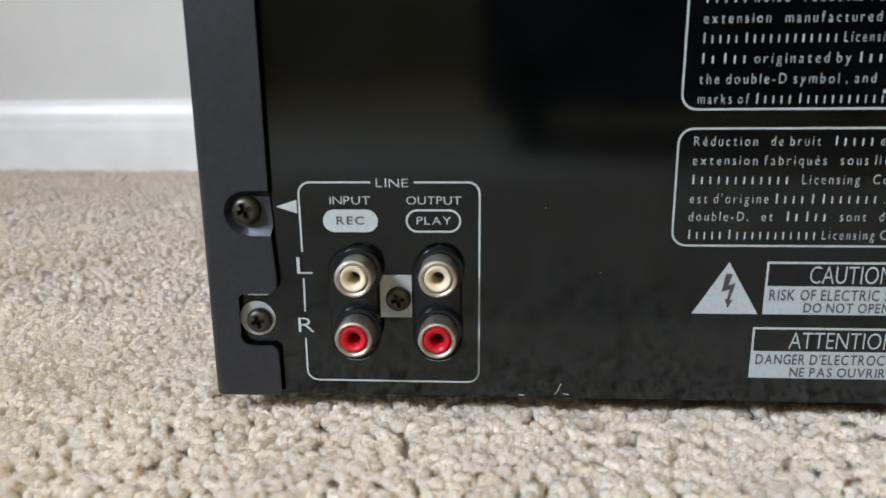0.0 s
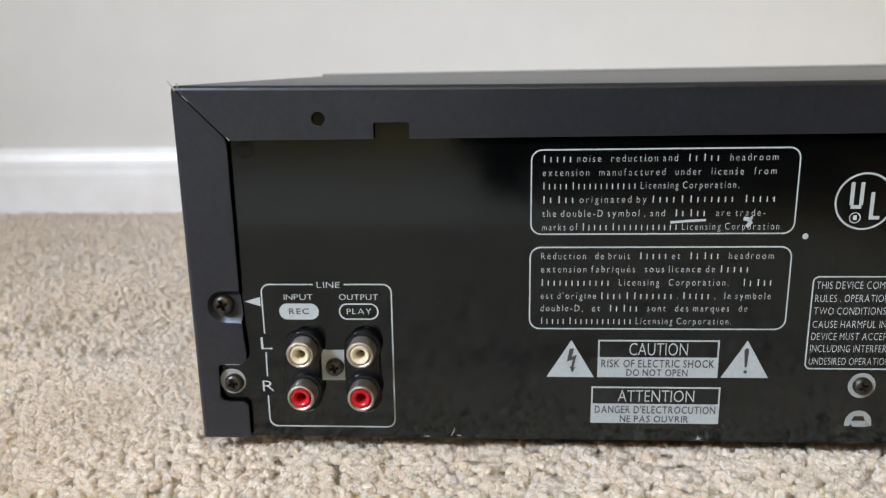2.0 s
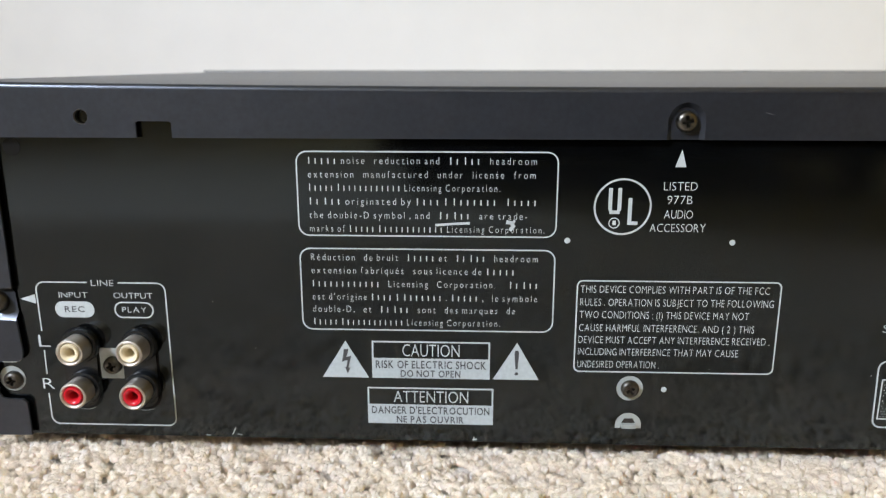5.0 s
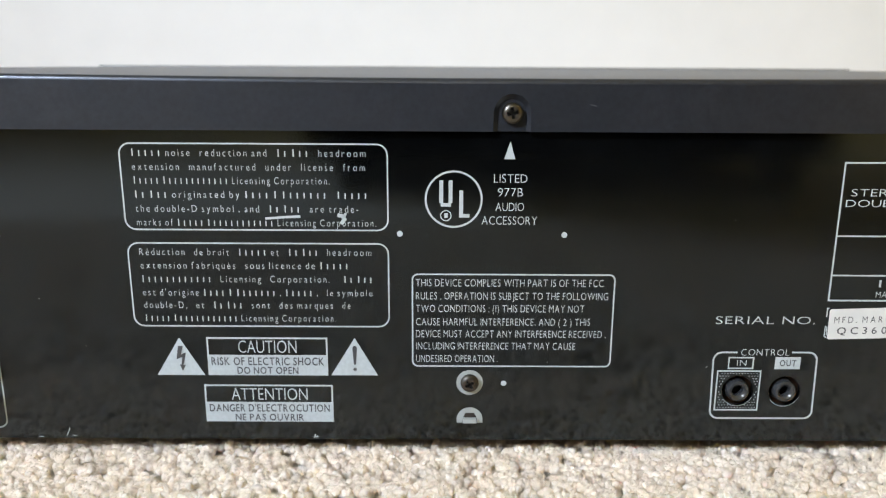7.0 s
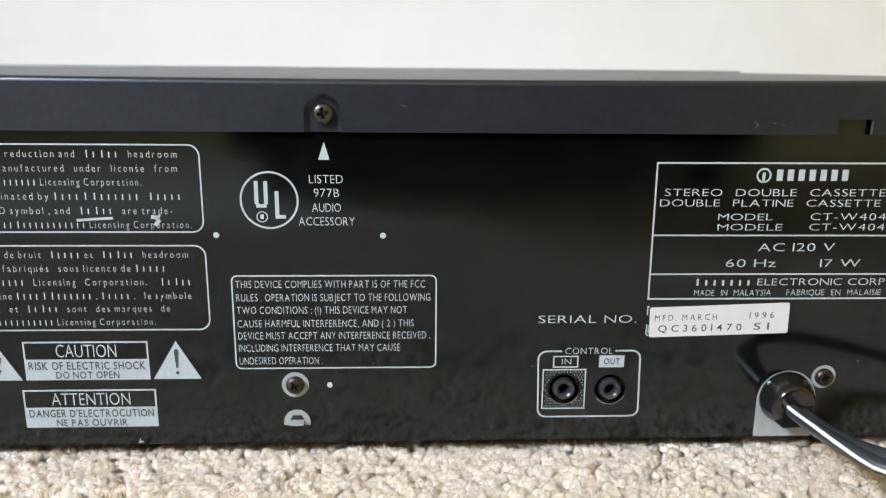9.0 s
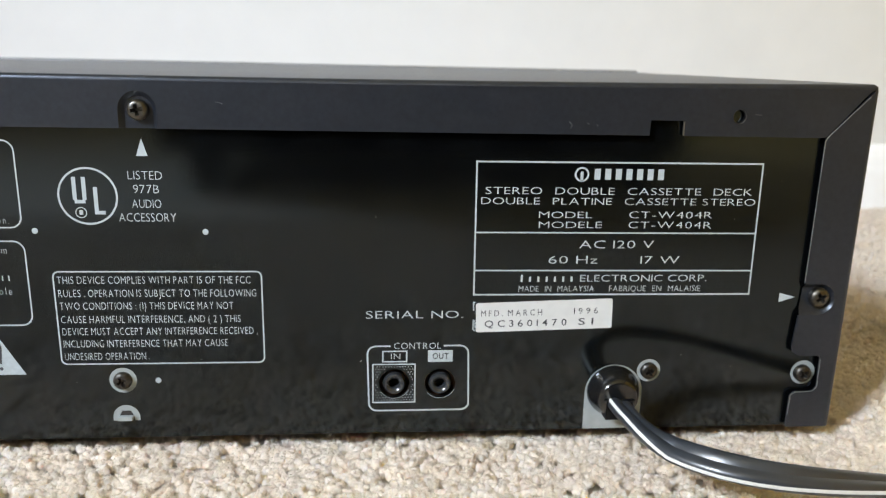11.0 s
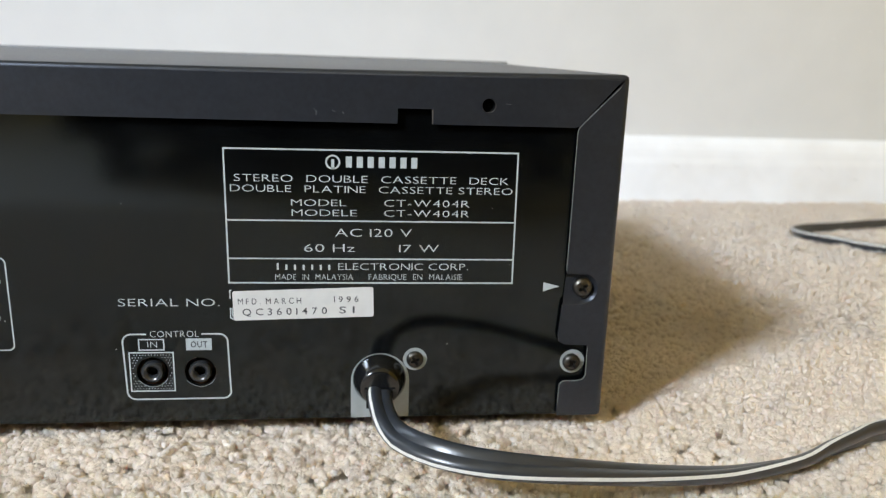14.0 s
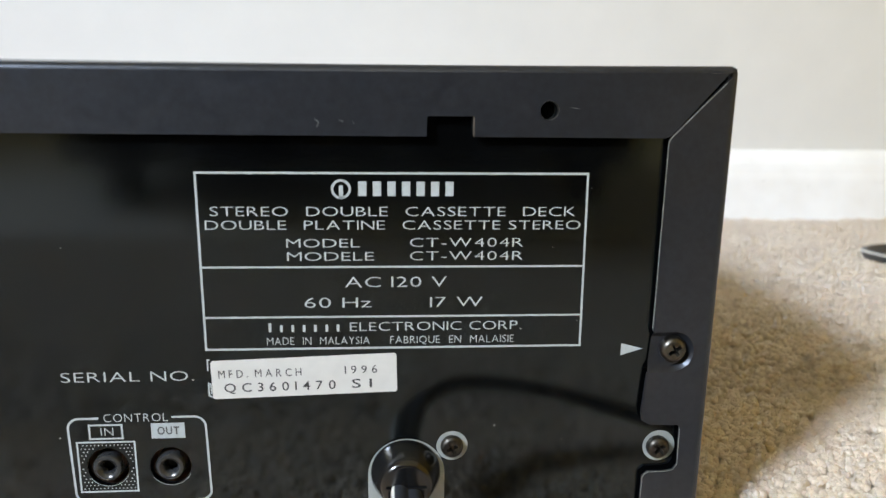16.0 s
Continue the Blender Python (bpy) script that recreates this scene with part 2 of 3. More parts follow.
def lettering(text, x0, x1, z, cap, y, material, parent, track=0.0, label="", name="lettering", turn=0.0, weight=None):
    """A line of print from x0 to x1 on the base line z, capitals cap high, in mm. A run of # stands for a mark shown as plain bars; each space counts."""
    verts, faces, at = [], [], 0.0
    if weight is None:
        weight = 0.016 if material is M_INK else -0.011
    for i, word in enumerate(text.split(" ")):
        if i:
            at += 0.38 + track
        if not word:
            continue
        if set(word) <= set("#"):
            for k in range(len(word)):
                o = len(verts)
                h = CAP if k == 0 else CAP * 0.76
                verts += [(at + 0.11, 0), (at + 0.25, 0), (at + 0.25, h), (at + 0.11, h)]
                faces.append((o, o + 1, o + 2, o + 3))
                at += 0.38 + 0.17 + track
            at -= 0.17 + track
        elif track:
            for ch in word:
                co, fs, w = word_mesh(ch, weight)
                o = len(verts)
                verts += [(at + p[0], p[1]) for p in co]
                faces += [tuple(o + v for v in f) for f in fs]
                at += w + 0.09 + track
            at -= 0.09 + track
        else:
            co, fs, w = word_mesh(word, weight)
            o = len(verts)
            verts += [(at + p[0], p[1]) for p in co]
            faces += [tuple(o + v for v in f) for f in fs]
            at += w
    sx, sz = (x1 - x0) / at, cap / CAP
    c, s = math.cos(radians(turn)), math.sin(radians(turn))
    me = bpy.data.meshes.new(name)
    me.from_pydata([((x0 + c * u * sx - s * v * sz) * MM, y * MM, (z + s * u * sx + c * v * sz) * MM) for u, v in verts], [], faces)
    me.materials.append(material)
    ob = new(name, me)
    ob.parent = parent
    if label:
        ob["label"] = label
    return ob


# ---------------------------------------------------------------- the room
SLOPE = 0.040  # the carpet falls a little towards the wall


def carpet_z(x, y):
    return -SLOPE * max(y, 0.0) - 0.0010


def grid_sheet(xs, ys, dz):
    bm = bmesh.new()
    rows = [[bm.verts.new((x, y, carpet_z(x, y) + dz)) for x in xs] for y in ys]
    for r, q in zip(rows, rows[1:]):
        for i in range(len(xs) - 1):
            bm.faces.new((r[i], r[i + 1], q[i + 1], q[i]))
    return bm


W, E_, S_, N_, TOP = -1.8, 2.2, -4.2, 0.56, 2.4
sheet = grid_sheet([W + (E_ - W) * i / 44 for i in range(45)], [S_ + (0 - S_) * i / 20 for i in range(20)] + [0.58 * i / 10 for i in range(11)], -0.0022)
floor = part("floor", sheet, M_BACKING)
tagged(floor, "beige carpet covering the whole room floor", "floor", kind="structure")

for nm, b in (("wall_north", (W - 0.1, E_ + 0.1, N_, N_ + 0.1, -0.1, TOP)),):
    tagged(part(nm, box(*b), M_WALL), "warm white painted room wall", "wall", kind="structure")
tagged(part("wall_east", box(E_, E_ + 0.1, S_, N_, -0.1, TOP), M_WARM_BOUNCE), "unseen room wall, coloured ochre to bounce warm light", "wall", kind="structure")
west = bmesh.new()
for b in ((S_, -2.28, -0.1, TOP), (-0.98, N_, -0.1, TOP), (-2.28, -0.98, -0.1, 1.2), (-2.28, -0.98, 2.3, TOP)):
    box(W - 0.1, W, b[0], b[1], b[2], b[3], west)
tagged(part("wall_west", west, M_WALL), "unseen warm white painted wall with a window opening", "wall", kind="structure")
south = bmesh.new()
for b in ((W - 0.1, -0.75, -0.1, TOP), (0.85, E_ + 0.1, -0.1, TOP), (-0.75, 0.85, -0.1, 0.95), (-0.75, 0.85, 2.35, TOP)):
    box(b[0], b[1], S_ - 0.1, S_, b[2], b[3], south)
tagged(part("wall_south", south, M_WALL), "unseen warm white painted wall with a window opening", "wall", kind="structure")
tagged(part("ceiling", box(W - 0.1, E_ + 0.1, S_ - 0.1, N_ + 0.1, TOP, TOP + 0.1), M_CEIL), "plain white ceiling", "ceiling", kind="structure")


def window(name, m, w, h):
    win = tagged(new(name), "unseen white framed window with one pane", "window", kind="structure")
    win.matrix_world = m
    f = bmesh.new()
    for b in ((-w / 2, w / 2, -h / 2, -h / 2 + 0.05), (-w / 2, w / 2, h / 2 - 0.05, h / 2), (-w / 2, -w / 2 + 0.05, -h / 2 + 0.05, h / 2 - 0.05), (w / 2 - 0.05, w / 2, -h / 2 + 0.05, h / 2 - 0.05)):
        box(b[0], b[1], -0.02, 0.02, b[2], b[3], f)
    part("window_frame", f, M_TRIM, win)
    p = part("pane", box(-w / 2 + 0.05, w / 2 - 0.05, -0.002, 0.002, -h / 2 + 0.05, h / 2 - 0.05), M_GLASS, win)
    p.visible_shadow = False


window("window_1", pose(W - 0.07, -1.63, 1.75, 0, 0, 90), 1.3, 1.1)
window("fill_window", pose(0.05, S_ - 0.07, 1.65), 1.6, 1.4)

# skirting board with a stepped, rounded cap
prof = [(0.0, -0.03), (0.0, 0.0165), (0.0003, 0.0195), (0.0009, 0.0225), (0.0013, 0.0250), (0.0015, 0.0280), (0.0024, 0.0330), (0.0050, 0.0400), (0.0078, 0.0445), (0.0095, 0.0460), (0.0118, 0.0462)]
bm = bmesh.new()
ends = [[bm.verts.new((x, 0.548 + u, v)) for u, v in prof] for x in (W, E_)]
for i in range(len(prof) - 1):
    bm.faces.new((ends[0][i], ends[1][i], ends[1][i + 1], ends[0][i + 1]))
bm.faces.new([bm.verts.new((x, 0.5598, v)) for x, v in ((W, -0.03), (W, 0.0462), (E_, 0.0462), (E_, -0.03))])
bmesh.ops.recalc_face_normals(bm, faces=bm.faces[:])
board = tagged(part("baseboard", bm, M_TRIM), "white painted skirting board with a stepped cap", "baseboard", kind="structure")
# dark scuffs where the flat of the board meets its moulding
for x, z, w, h in ((468.5, 16.0, 4.0, 0.5), (472.5, 15.2, 2.2, 0.4), (512, 15.8, 3.0, 0.4), (632.5, 15.9, 3.6, 0.5), (637, 15.0, 2.4, 0.4), (560, 10.2, 1.4, 0.5), (678.5, 4.0, 1.8, 0.7), (-402, 15.6, 2.6, 0.4), (-468, 9.0, 1.5, 0.5)):
    mark = bmesh.new()
    mark.faces.new([mark.verts.new(((x + a * w) * 0.001, 0.5476, (z + b * h) * 0.001)) for a, b in ((-0.5, -0.3), (0.0, -0.5), (0.5, 0.0), (0.3, 0.5), (-0.4, 0.4))])
    part("scuff", mark, M_SCUFF, board, "grey scuff mark")

# small chips in the wall paint
for x, z, r in ((634.8, 154.0, 0.9), (676.2, 162.0, 0.8), (533.2, 172.9, 0.6)):
    chip = bmesh.new()
    chip.faces.new([chip.verts.new(((x + r * math.cos(a)) * 0.001, 0.5596, (z + r * 0.8 * math.sin(a)) * 0.001)) for a in (0.0, 1.1, 2.3, 3.3, 4.4, 5.4)])
    tagged(part("wall_chip", chip, M_TRIM), "small white paint chip on the wall", "paint chip", kind="structure")

# ---------------------------------------------------------------- the cassette deck
deck = thing("cassette_deck", "black metal cassette deck standing on carpet, rear side with sockets", "cassette deck")

# rear panel, with openings for the two small sockets
HOLES_MINI = [(69.2, 20.8), (83.2, 20.7)]
panel = part("rear_panel", plate([(-208, 4.5), (208, 4.5), (208, 111), (-208, 111)], 0.0, 1.0, [circle(x, z, 4.7, 28) for x, z in HOLES_MINI]), M_PANEL, deck,
             "glossy black painted rear plate with white print")

YF = -2.0  # front of the folded edges of the cover


def dimple(name, outline_out, outline_in, y0, y1):
    """A pressed tray between two outlines of as many points; the last edge stays open."""
    bm = bmesh.new()
    a = [bm.verts.new((x * MM, y0 * MM, z * MM)) for x, z in outline_out]
    b = [bm.verts.new((x * MM, y1 * MM, z * MM)) for x, z in outline_in]
    for i in range(len(a) - 1):
        bm.faces.new((a[i], a[i + 1], b[i + 1], b[i]))
    bm.faces.new(b)
    bmesh.ops.recalc_face_normals(bm, faces=bm.faces[:])
    for f in bm.faces:
        if len(f.verts) > 4:
            f.normal_update()
            if f.normal.y > 0:
                for g in bm.faces:
                    g.normal_flip()
    return part(name, bm, M_COVER, cover, smooth=True)


# cover: top, sides and the bends towards the rear
FRONT, FRONTZ, BEND = 236.0, 115.7, 1.5
COLS = [-208.6] + [20.0 * i for i in range(-10, 11)] + [207.9]


def rear_top(x):
    """Height of the cover's rear edge, which sags between the corners."""
    return 111.15 + 1.4 * (x / 208.0) ** 2


def cover_line(x):
    """The cover from the fold over the bend to the fascia, (y, z)."""
    top = rear_top(x)
    bend = [(YF + BEND - BEND * math.cos(radians(a)), top - BEND + BEND * math.sin(radians(a))) for a in range(0, 91, 15)]
    return bend + [(y, top + (FRONTZ - top) * y / FRONT) for y in (60.0, 150.0, FRONT)]


cover = None
bm = bmesh.new()
strip = [[bm.verts.new((x * MM, y * MM, z * MM)) for y, z in cover_line(x)] for x in COLS]
for p, q in zip(strip, strip[1:]):
    for i in range(len(p) - 1):
        bm.faces.new((p[i], q[i], q[i + 1], p[i + 1]))
for s, wide in ((-1, 210.2), (1, 209.5)):
    side = []
    for z in (4.8, 60, 111.0):
        bend = [(s * (wide - 1.7 + 1.7 * math.sin(radians(a))), YF + 1.6 - 1.6 * math.cos(radians(a))) for a in range(0, 91, 18)] + [(s * wide, 120), (s * wide, FRONT)]
        rise = [3.15 * max(y, 0) / FRONT if z > 100 else 0 for x, y in bend]
        if z < 5:  # rounded lower corner
            rise = [1.4 * (1 - math.cos(radians(min(a, 90)))) for a in range(0, 18 * len(bend), 18)]
        side.append([bm.verts.new((x * MM, y * MM, (z + h) * MM)) for (x, y), h in zip(bend, rise)])
    for p, q in zip(side, side[1:]):
        for i in range(len(p) - 1):
            bm.faces.new((p[i], p[i + 1], q[i + 1], q[i]))
    # rounded shoulder between side and top
    sh = []
    for y, z in cover_line(wide - 1.6)[6:]:
        sh.append([bm.verts.new((s * (wide - 1.6 + 1.6 * math.cos(radians(a))) * MM, y * MM, (z - 1.5 + 1.5 * math.sin(radians(a))) * MM)) for a in (0, 30, 60, 90)])
    for p, q in zip(sh, sh[1:]):
        for i in range(3):
            bm.faces.new((p[i], p[i + 1], q[i + 1], q[i]))
bmesh.ops.recalc_face_normals(bm, faces=bm.faces[:])
cover = part("top_cover", bm, M_COVER, deck, "satin black sheet metal cover with folded edges", smooth=True)

# upper folded edge, with round holes, notches and the pressed screw seat
seat = [(-5.4, 97.0), (-5.4, 102.0)] + circle(-0.3, 102.0, 5.1, 12, 180, 0)[1:-1] + [(4.8, 102.0), (4.8, 97.0)]
top_edge = [(-207.9, 111.0)] + [(x, rear_top(x) - BEND) for x in COLS[1:-1]] + [(207.2, 111.0), (195.2, 97.4), (194.0, 97.0), (152.1, 97.0), (152.0, 101.3), (141.9, 101.3), (141.8, 97.0)] + list(reversed(seat)) + \
    [(-142.6, 97.0), (-142.6, 101.2), (-143.2, 101.6), (-152.2, 101.6), (-152.7, 101.2), (-152.7, 97.0), (-193.4, 97.0), (-194.6, 97.4)]
part("folded_edge", plate(top_edge, YF, 0.8, [circle(-168.2, 102.8, 2.05, 20), circle(168.1, 102.7, 2.05, 20)]), M_COVER, cover)
dimple("screw_seat", seat, [(-4.2, 97.0), (-4.0, 102.0)] + circle(-0.3, 102.0, 3.7, 12, 180, 0)[1:-1] + [(3.4, 102.0), (3.6, 97.0)], YF, YF + 1.3)
for x, z in ((-168.2, 102.8), (168.1, 102.7)):
    part("hole_shade", lathe([(2.05, YF + 0.8), (2.05, 1.2), (0.05, 1.25)], x, z, 16), M_BLACK, cover)
    part("hole_edge", lathe([(2.02, YF + 0.02), (2.02, YF + 0.8)], x, z, 20), M_NICKEL, cover, "bare metal edge of a punched hole", smooth=True)

# side folded edges, each with a pressed screw seat and a cut-out round the lower screw
for s in (-1, 1):
    st = [(194.9, 42.4), (199.5, 42.5)] + circle(200.0, 47.6, 4.9, 12, -80, 80) + [(199.5, 52.4), (194.9, 52.5)]
    st_in = [(194.5, 44.8), (199.5, 44.6)] + circle(200.0, 47.6, 3.6, 12, -80, 80) + [(199.5, 51.1), (194.9, 51.0)]
    wide = 208.5 if s < 0 else 207.8
    out = 0.0 if s < 0 else 0.8
    st[0] = (194.9 - out, 42.4)
    edge = [(wide - 0.2, 4.8), (wide, 5.0), (wide, wide - 97.5), (195.7, 97.9), (195.0, 96.4), (194.9, 52.5)] + list(reversed(st))[1:] + \
        [(194.2 - out, 32.2), (194.6 - out, 30.3), (195.8, 29.2), (202.6, 29.0), (203.2, 28.2), (203.4, 18.6), (202.4, 17.2), (200.5, 16.8), (196.2, 16.8), (194.9, 15.6), (194.8, 4.8)]
    flip = lambda pts: [(s * x, z) for x, z in pts]
    part("folded_edge", plate(flip(edge), YF, 0.8), M_COVER, cover)
    dimple("screw_seat", flip(st), flip(st_in), YF, YF + 1.4)
# bent sheet tips at the corner of the folds
part("burr", plate([(-210.6, 114.0), (-210.2, 113.8), (-208.2, 111.2), (-208.6, 111.0)], YF - 0.1, 0.3), M_ZINC, cover, "bare bent metal tip")
part("burr", plate([(-208.1, 113.2), (-207.2, 113.1), (-207.5, 112.0)], YF - 0.1, 0.3), M_ZINC, cover, "bare bent metal tip")
part("worn_lit_edge", stroke([(-206.6, 109.7), (-205.0, 108.2)], 0.25, YF - 0.06), M_ZINC, cover, "bare worn metal and edge highlight drawn as a pale line")
part("worn_lit_edge", stroke([(-194.8, 97.9), (-194.3, 97.4), (-194.0, 97.0)], 0.35, YF - 0.06), M_ZINC, cover, "bare worn metal and edge highlight drawn as a pale line")
part("worn_lit_edge", stroke([(206.8, 109.0), (201.5, 103.6), (195.4, 97.2), (194.8, 96.0), (194.6, 60.0), (194.5, 53.4)], 0.14, YF - 0.05), M_ZINC, cover, "bare worn metal and edge highlight drawn as a pale line")

part("worn_lit_edge", stroke([(-196.3, 29.15), (-200.8, 29.1)], 0.22, YF - 0.05), M_ZINC, cover, "bare worn metal and edge highlight drawn as a pale line")
part("corner", bevelled(box(0.2070, 0.2094, -0.0012, 0.0030, 0.1085, 0.1122), 0.0008), M_COVER, cover)
part("notch_edge", box(0.1518, 0.15195, (YF + 0.03) * MM, (YF + 0.8) * MM, 0.0972, 0.1011), M_NICKEL, cover, "bare cut metal edge")
part("worn_lit_edge", stroke([(194.75, 9.0), (194.9, 15.4), (195.4, 16.4), (196.3, 16.85), (200.5, 16.9), (202.3, 17.3), (203.3, 18.7), (203.15, 28.0)], 0.16, YF - 0.05), M_ZINC, cover, "bare worn metal and edge highlight drawn as a pale line")

# fascia beyond the cover, chassis bottom and feet
fas = bevelled(box(-0.2185, 0.2185, 0.2365, 0.262, 0.010, 0.1166), 0.0006)
part("front_fascia", fas, M_FASCIA, deck, "grey plastic front board seen from behind")
part("bottom_plate", box(-0.206, 0.206, 0.002, 0.2362, 0.0048, 0.0060), M_COVER, deck)
for x in (-0.165, 0.165):
    for y in (0.05, 0.20):
        z0 = carpet_z(x, y) - 0.004
        b = bmesh.new()
        bmesh.ops.create_cone(b, cap_ends=True, segments=20, radius1=0.016, radius2=0.018, depth=0.0048 - z0, matrix=Matrix.Translation((x, y, (0.0048 + z0) / 2)))
        part("foot", b, M_PLASTIC, deck)


# screws
def cross(r, w):
    return [(-w, -r), (w, -r), (w, -w), (r, -w), (r, w), (w, w), (w, r), (-w, r), (-w, w), (-r, w), (-r, -w), (-w, -w)]


def screw(x, z, y, r, material, turn, high=1.5):
    """A pan head screw whose seat lies at y."""
    bm = lathe([(r, y), (r, y - high * 0.35), (r * 0.94, y - high * 0.68), (r * 0.80, y - high * 0.88), (r * 0.66, y - high)], x, z, 24)
    c, s = math.cos(radians(turn)), math.sin(radians(turn))
    cr = [(x + c * a - s * b, z + s * a + c * b) for a, b in cross(r * 0.52, r * 0.16)]
    plate(circle(x, z, r * 0.66, 24), y - high, 0, [cr], bm)
    tip = [bm.verts.new((px * MM, (y - high) * MM, pz * MM)) for px, pz in cr]
    low = [bm.verts.new(((x + (px - x) * 0.6) * MM, (y - high * 0.1) * MM, (z + (pz - z) * 0.6) * MM)) for px, pz in cr]
    for i in range(12):
        j = (i + 1) % 12
        bm.faces.new((tip[i], tip[j], low[j], low[i]))
    bm.faces.new(low)
    bmesh.ops.remove_doubles(bm, verts=bm.verts[:], dist=1e-6)
    bmesh.ops.recalc_face_normals(bm, faces=bm.faces[:])
    return part("screw", bm, material, deck, "cross-head machine screw", smooth=True)


screw(-200.0, 48.2, -0.6, 3.1, M_SCREW, 20, 2.4)
screw(200.0, 48.2, -0.6, 3.1, M_SCREWBRIGHT, 35, 2.4)
screw(-199.1, 22.6, -0.1, 2.9, M_SCREW, 15, 2.0)
screw(198.7, 22.7, -0.1, 2.8, M_SCREW, 40, 2.0)
screw(-0.3, 102.0, -0.7, 2.9, M_SCREWBRIGHT, 10, 2.2)
screw(-10.75, 23.05, -0.1, 2.7, M_SCREW, 30, 1.6)
screw(-167.4, 28.0, -0.3, 2.8, M_SCREW, 12, 1.8)
screw(148.55, 24.1, -0.1, 2.7, M_SCREW, 25, 1.6)


def ring(x, z, r, y=-0.08):
    return part("bare_ring", plate(circle(x, z, r, 32), y), M_ZINC, panel, "unpainted metal ring round a screw")


ring(-199.7, 22.9, 4.1)
ring(199.1, 22.8, 4.0)
ring(-10.75, 23.05, 3.95)
ring(148.6, 24.1, 3.75)
part("bare_square", plate([(-171.5, 23.5), (-164.4, 23.5), (-164.4, 33.4), (-171.5, 33.4)], -0.16), M_ZINC, panel, "unpainted metal field round a screw")
part("dent_disc", plate(circle(-190.4, 94.2, 2.6, 28), -0.05), M_DULL, panel, "flat dull disc in place of a dent's dark reflection")
# small lanced hook
hook = plate([(-14.5, 10.1), (-14.5, 11.2)] + circle(-10.6, 11.2, 3.9, 16, 180, 0)[1:-1] + [(-6.7, 11.2), (-6.7, 10.1), (-8.3, 10.1), (-8.5, 11.5), (-8.9, 12.6), (-12.2, 12.6), (-12.7, 11.5), (-12.9, 10.1)], -0.08)
part("bare_hook", hook, M_ZINC, panel, "unpainted arch round a lanced hook")
part("lanced_hook", box(-0.0127, -0.0086, -0.0016, -0.0001, 0.0106, 0.0118), M_ZINC, panel)
part("slot_shade", plate([(-12.4, 11.6), (-8.7, 11.6), (-9.2, 13.3), (-11.9, 13.3)], -0.12), M_DARK, panel)

# line sockets
JACKS = [(-175.8, 34.9, M_CREAM), (-158.0, 35.0, M_CREAM), (-176.3, 21.3, M_RED), (-158.3, 21.3, M_RED)]
for x0, x1 in ((-183.0, -171.6), (-164.3, -153.2)):
    part("gap_shade", plate(rounded(x0, x1, 13.2, 40.0, 5.6, 8), -0.05), M_BLACK, panel)
    part("rim_highlight", stroke(circle((x0 + x1) / 2, 18.8, 5.75, 10, 245, 300), 0.10, -0.09), M_ZINC, panel)
    base = plate(rounded(x0 + 0.5, x1 - 0.5, 14.3, 39.4, 5.1, 8), -0.9, 0.8)
    part("socket_base", base, M_PLASTIC, deck, "black plastic socket base")
for x, z, ins in JACKS:
    jack = part("line_socket", lathe([(5.3, -0.9), (5.3, -2.6), (5.0, -3.1), (4.3, -3.2), (4.3, -3.9)], x, z, 32), M_PLASTIC, deck, "phono socket with metal sleeve", smooth=True)
    part("sleeve", lathe([(4.12, -2.4), (4.12, -8.4), (3.95, -8.85), (3.55, -9.0), (3.25, -8.85), (2.95, -8.4), (2.95, -5.0)], x, z, 32), M_NICKEL, jack, "nickel plated sleeve", smooth=True)
    part("insulator", lathe([(2.9, -6.0), (2.85, -8.6), (2.6, -9.05), (2.2, -9.0), (1.65, -8.6), (1.4, -8.0), (1.25, -2.0), (1.2, -0.95)], x, z, 28), ins, jack,
         "cream plastic insulator" if ins is M_CREAM else "red plastic insulator", smooth=True)
    part("contact", lathe([(1.24, -3.2), (0.05, -3.1)], x, z, 20), M_DARK, jack)

# small control sockets
for x, z in HOLES_MINI:
    mj = part("control_socket", lathe([(4.7, 0.05), (4.68, 3.0), (3.6, 3.2), (3.4, 3.1)], x, z, 32), M_PLASTIC, deck, "small round jack socket", smooth=True)
    part("collar", lathe([(3.35, 3.4), (3.35, -0.3), (3.0, -0.8), (2.4, -0.9), (1.9, -0.6), (1.45, 0.2), (1.4, 3.0)], x, z, 28), M_COLLAR, mj, "satin black collar", smooth=True)
    part("bore", lathe([(1.4, 2.6), (0.05, 2.7)], x, z, 20), M_BLACK, mj)
    part("contact", lathe([(4.6, 1.2), (4.4, 2.0), (3.7, 2.9)], x, z, 28), M_COPPER, mj)

# cord entry: bare plate and strain relief
arch = [(128.7, 4.6), (146.9, 4.6), (146.9, 17.0)] + circle(137.8, 17.0, 9.1, 20, 0, 180)[1:-1] + [(128.7, 17.0)]
part("entry_plate", plate(arch, -0.12, 0.1), M_ZINC, deck, "unpainted arched metal plate")
bush = part("strain_relief", lathe([(8.3, -0.1), (8.25, -0.9), (8.0, -1.7), (7.5, -3.0), (6.9, -4.6), (6.35, -5.8), (5.95, -6.5), (5.6, -6.9), (5.2, -7.1), (4.9, -7.15), (0.05, -7.35)], 137.6, 17.6, 40), M_BUSH, deck, "round glossy black cord bushing", smooth=True)
part("mouth", box(0.1335, 0.1417, -0.00762, -0.003, 0.0112, 0.0172), M_BLACK, bush)
part("clamp_lip", bevelled(box(0.1329, 0.1423, -0.0078, -0.005, 0.0172, 0.0177), 0.0002), M_BUSH, bush)

# ---------------------------------------------------------------- print on the rear panel
YP = -0.06


def frame_line(pts, w=0.42, closed=True):
    return part("frame_line", stroke(pts, w, YP, closed), M_PRINT, panel)


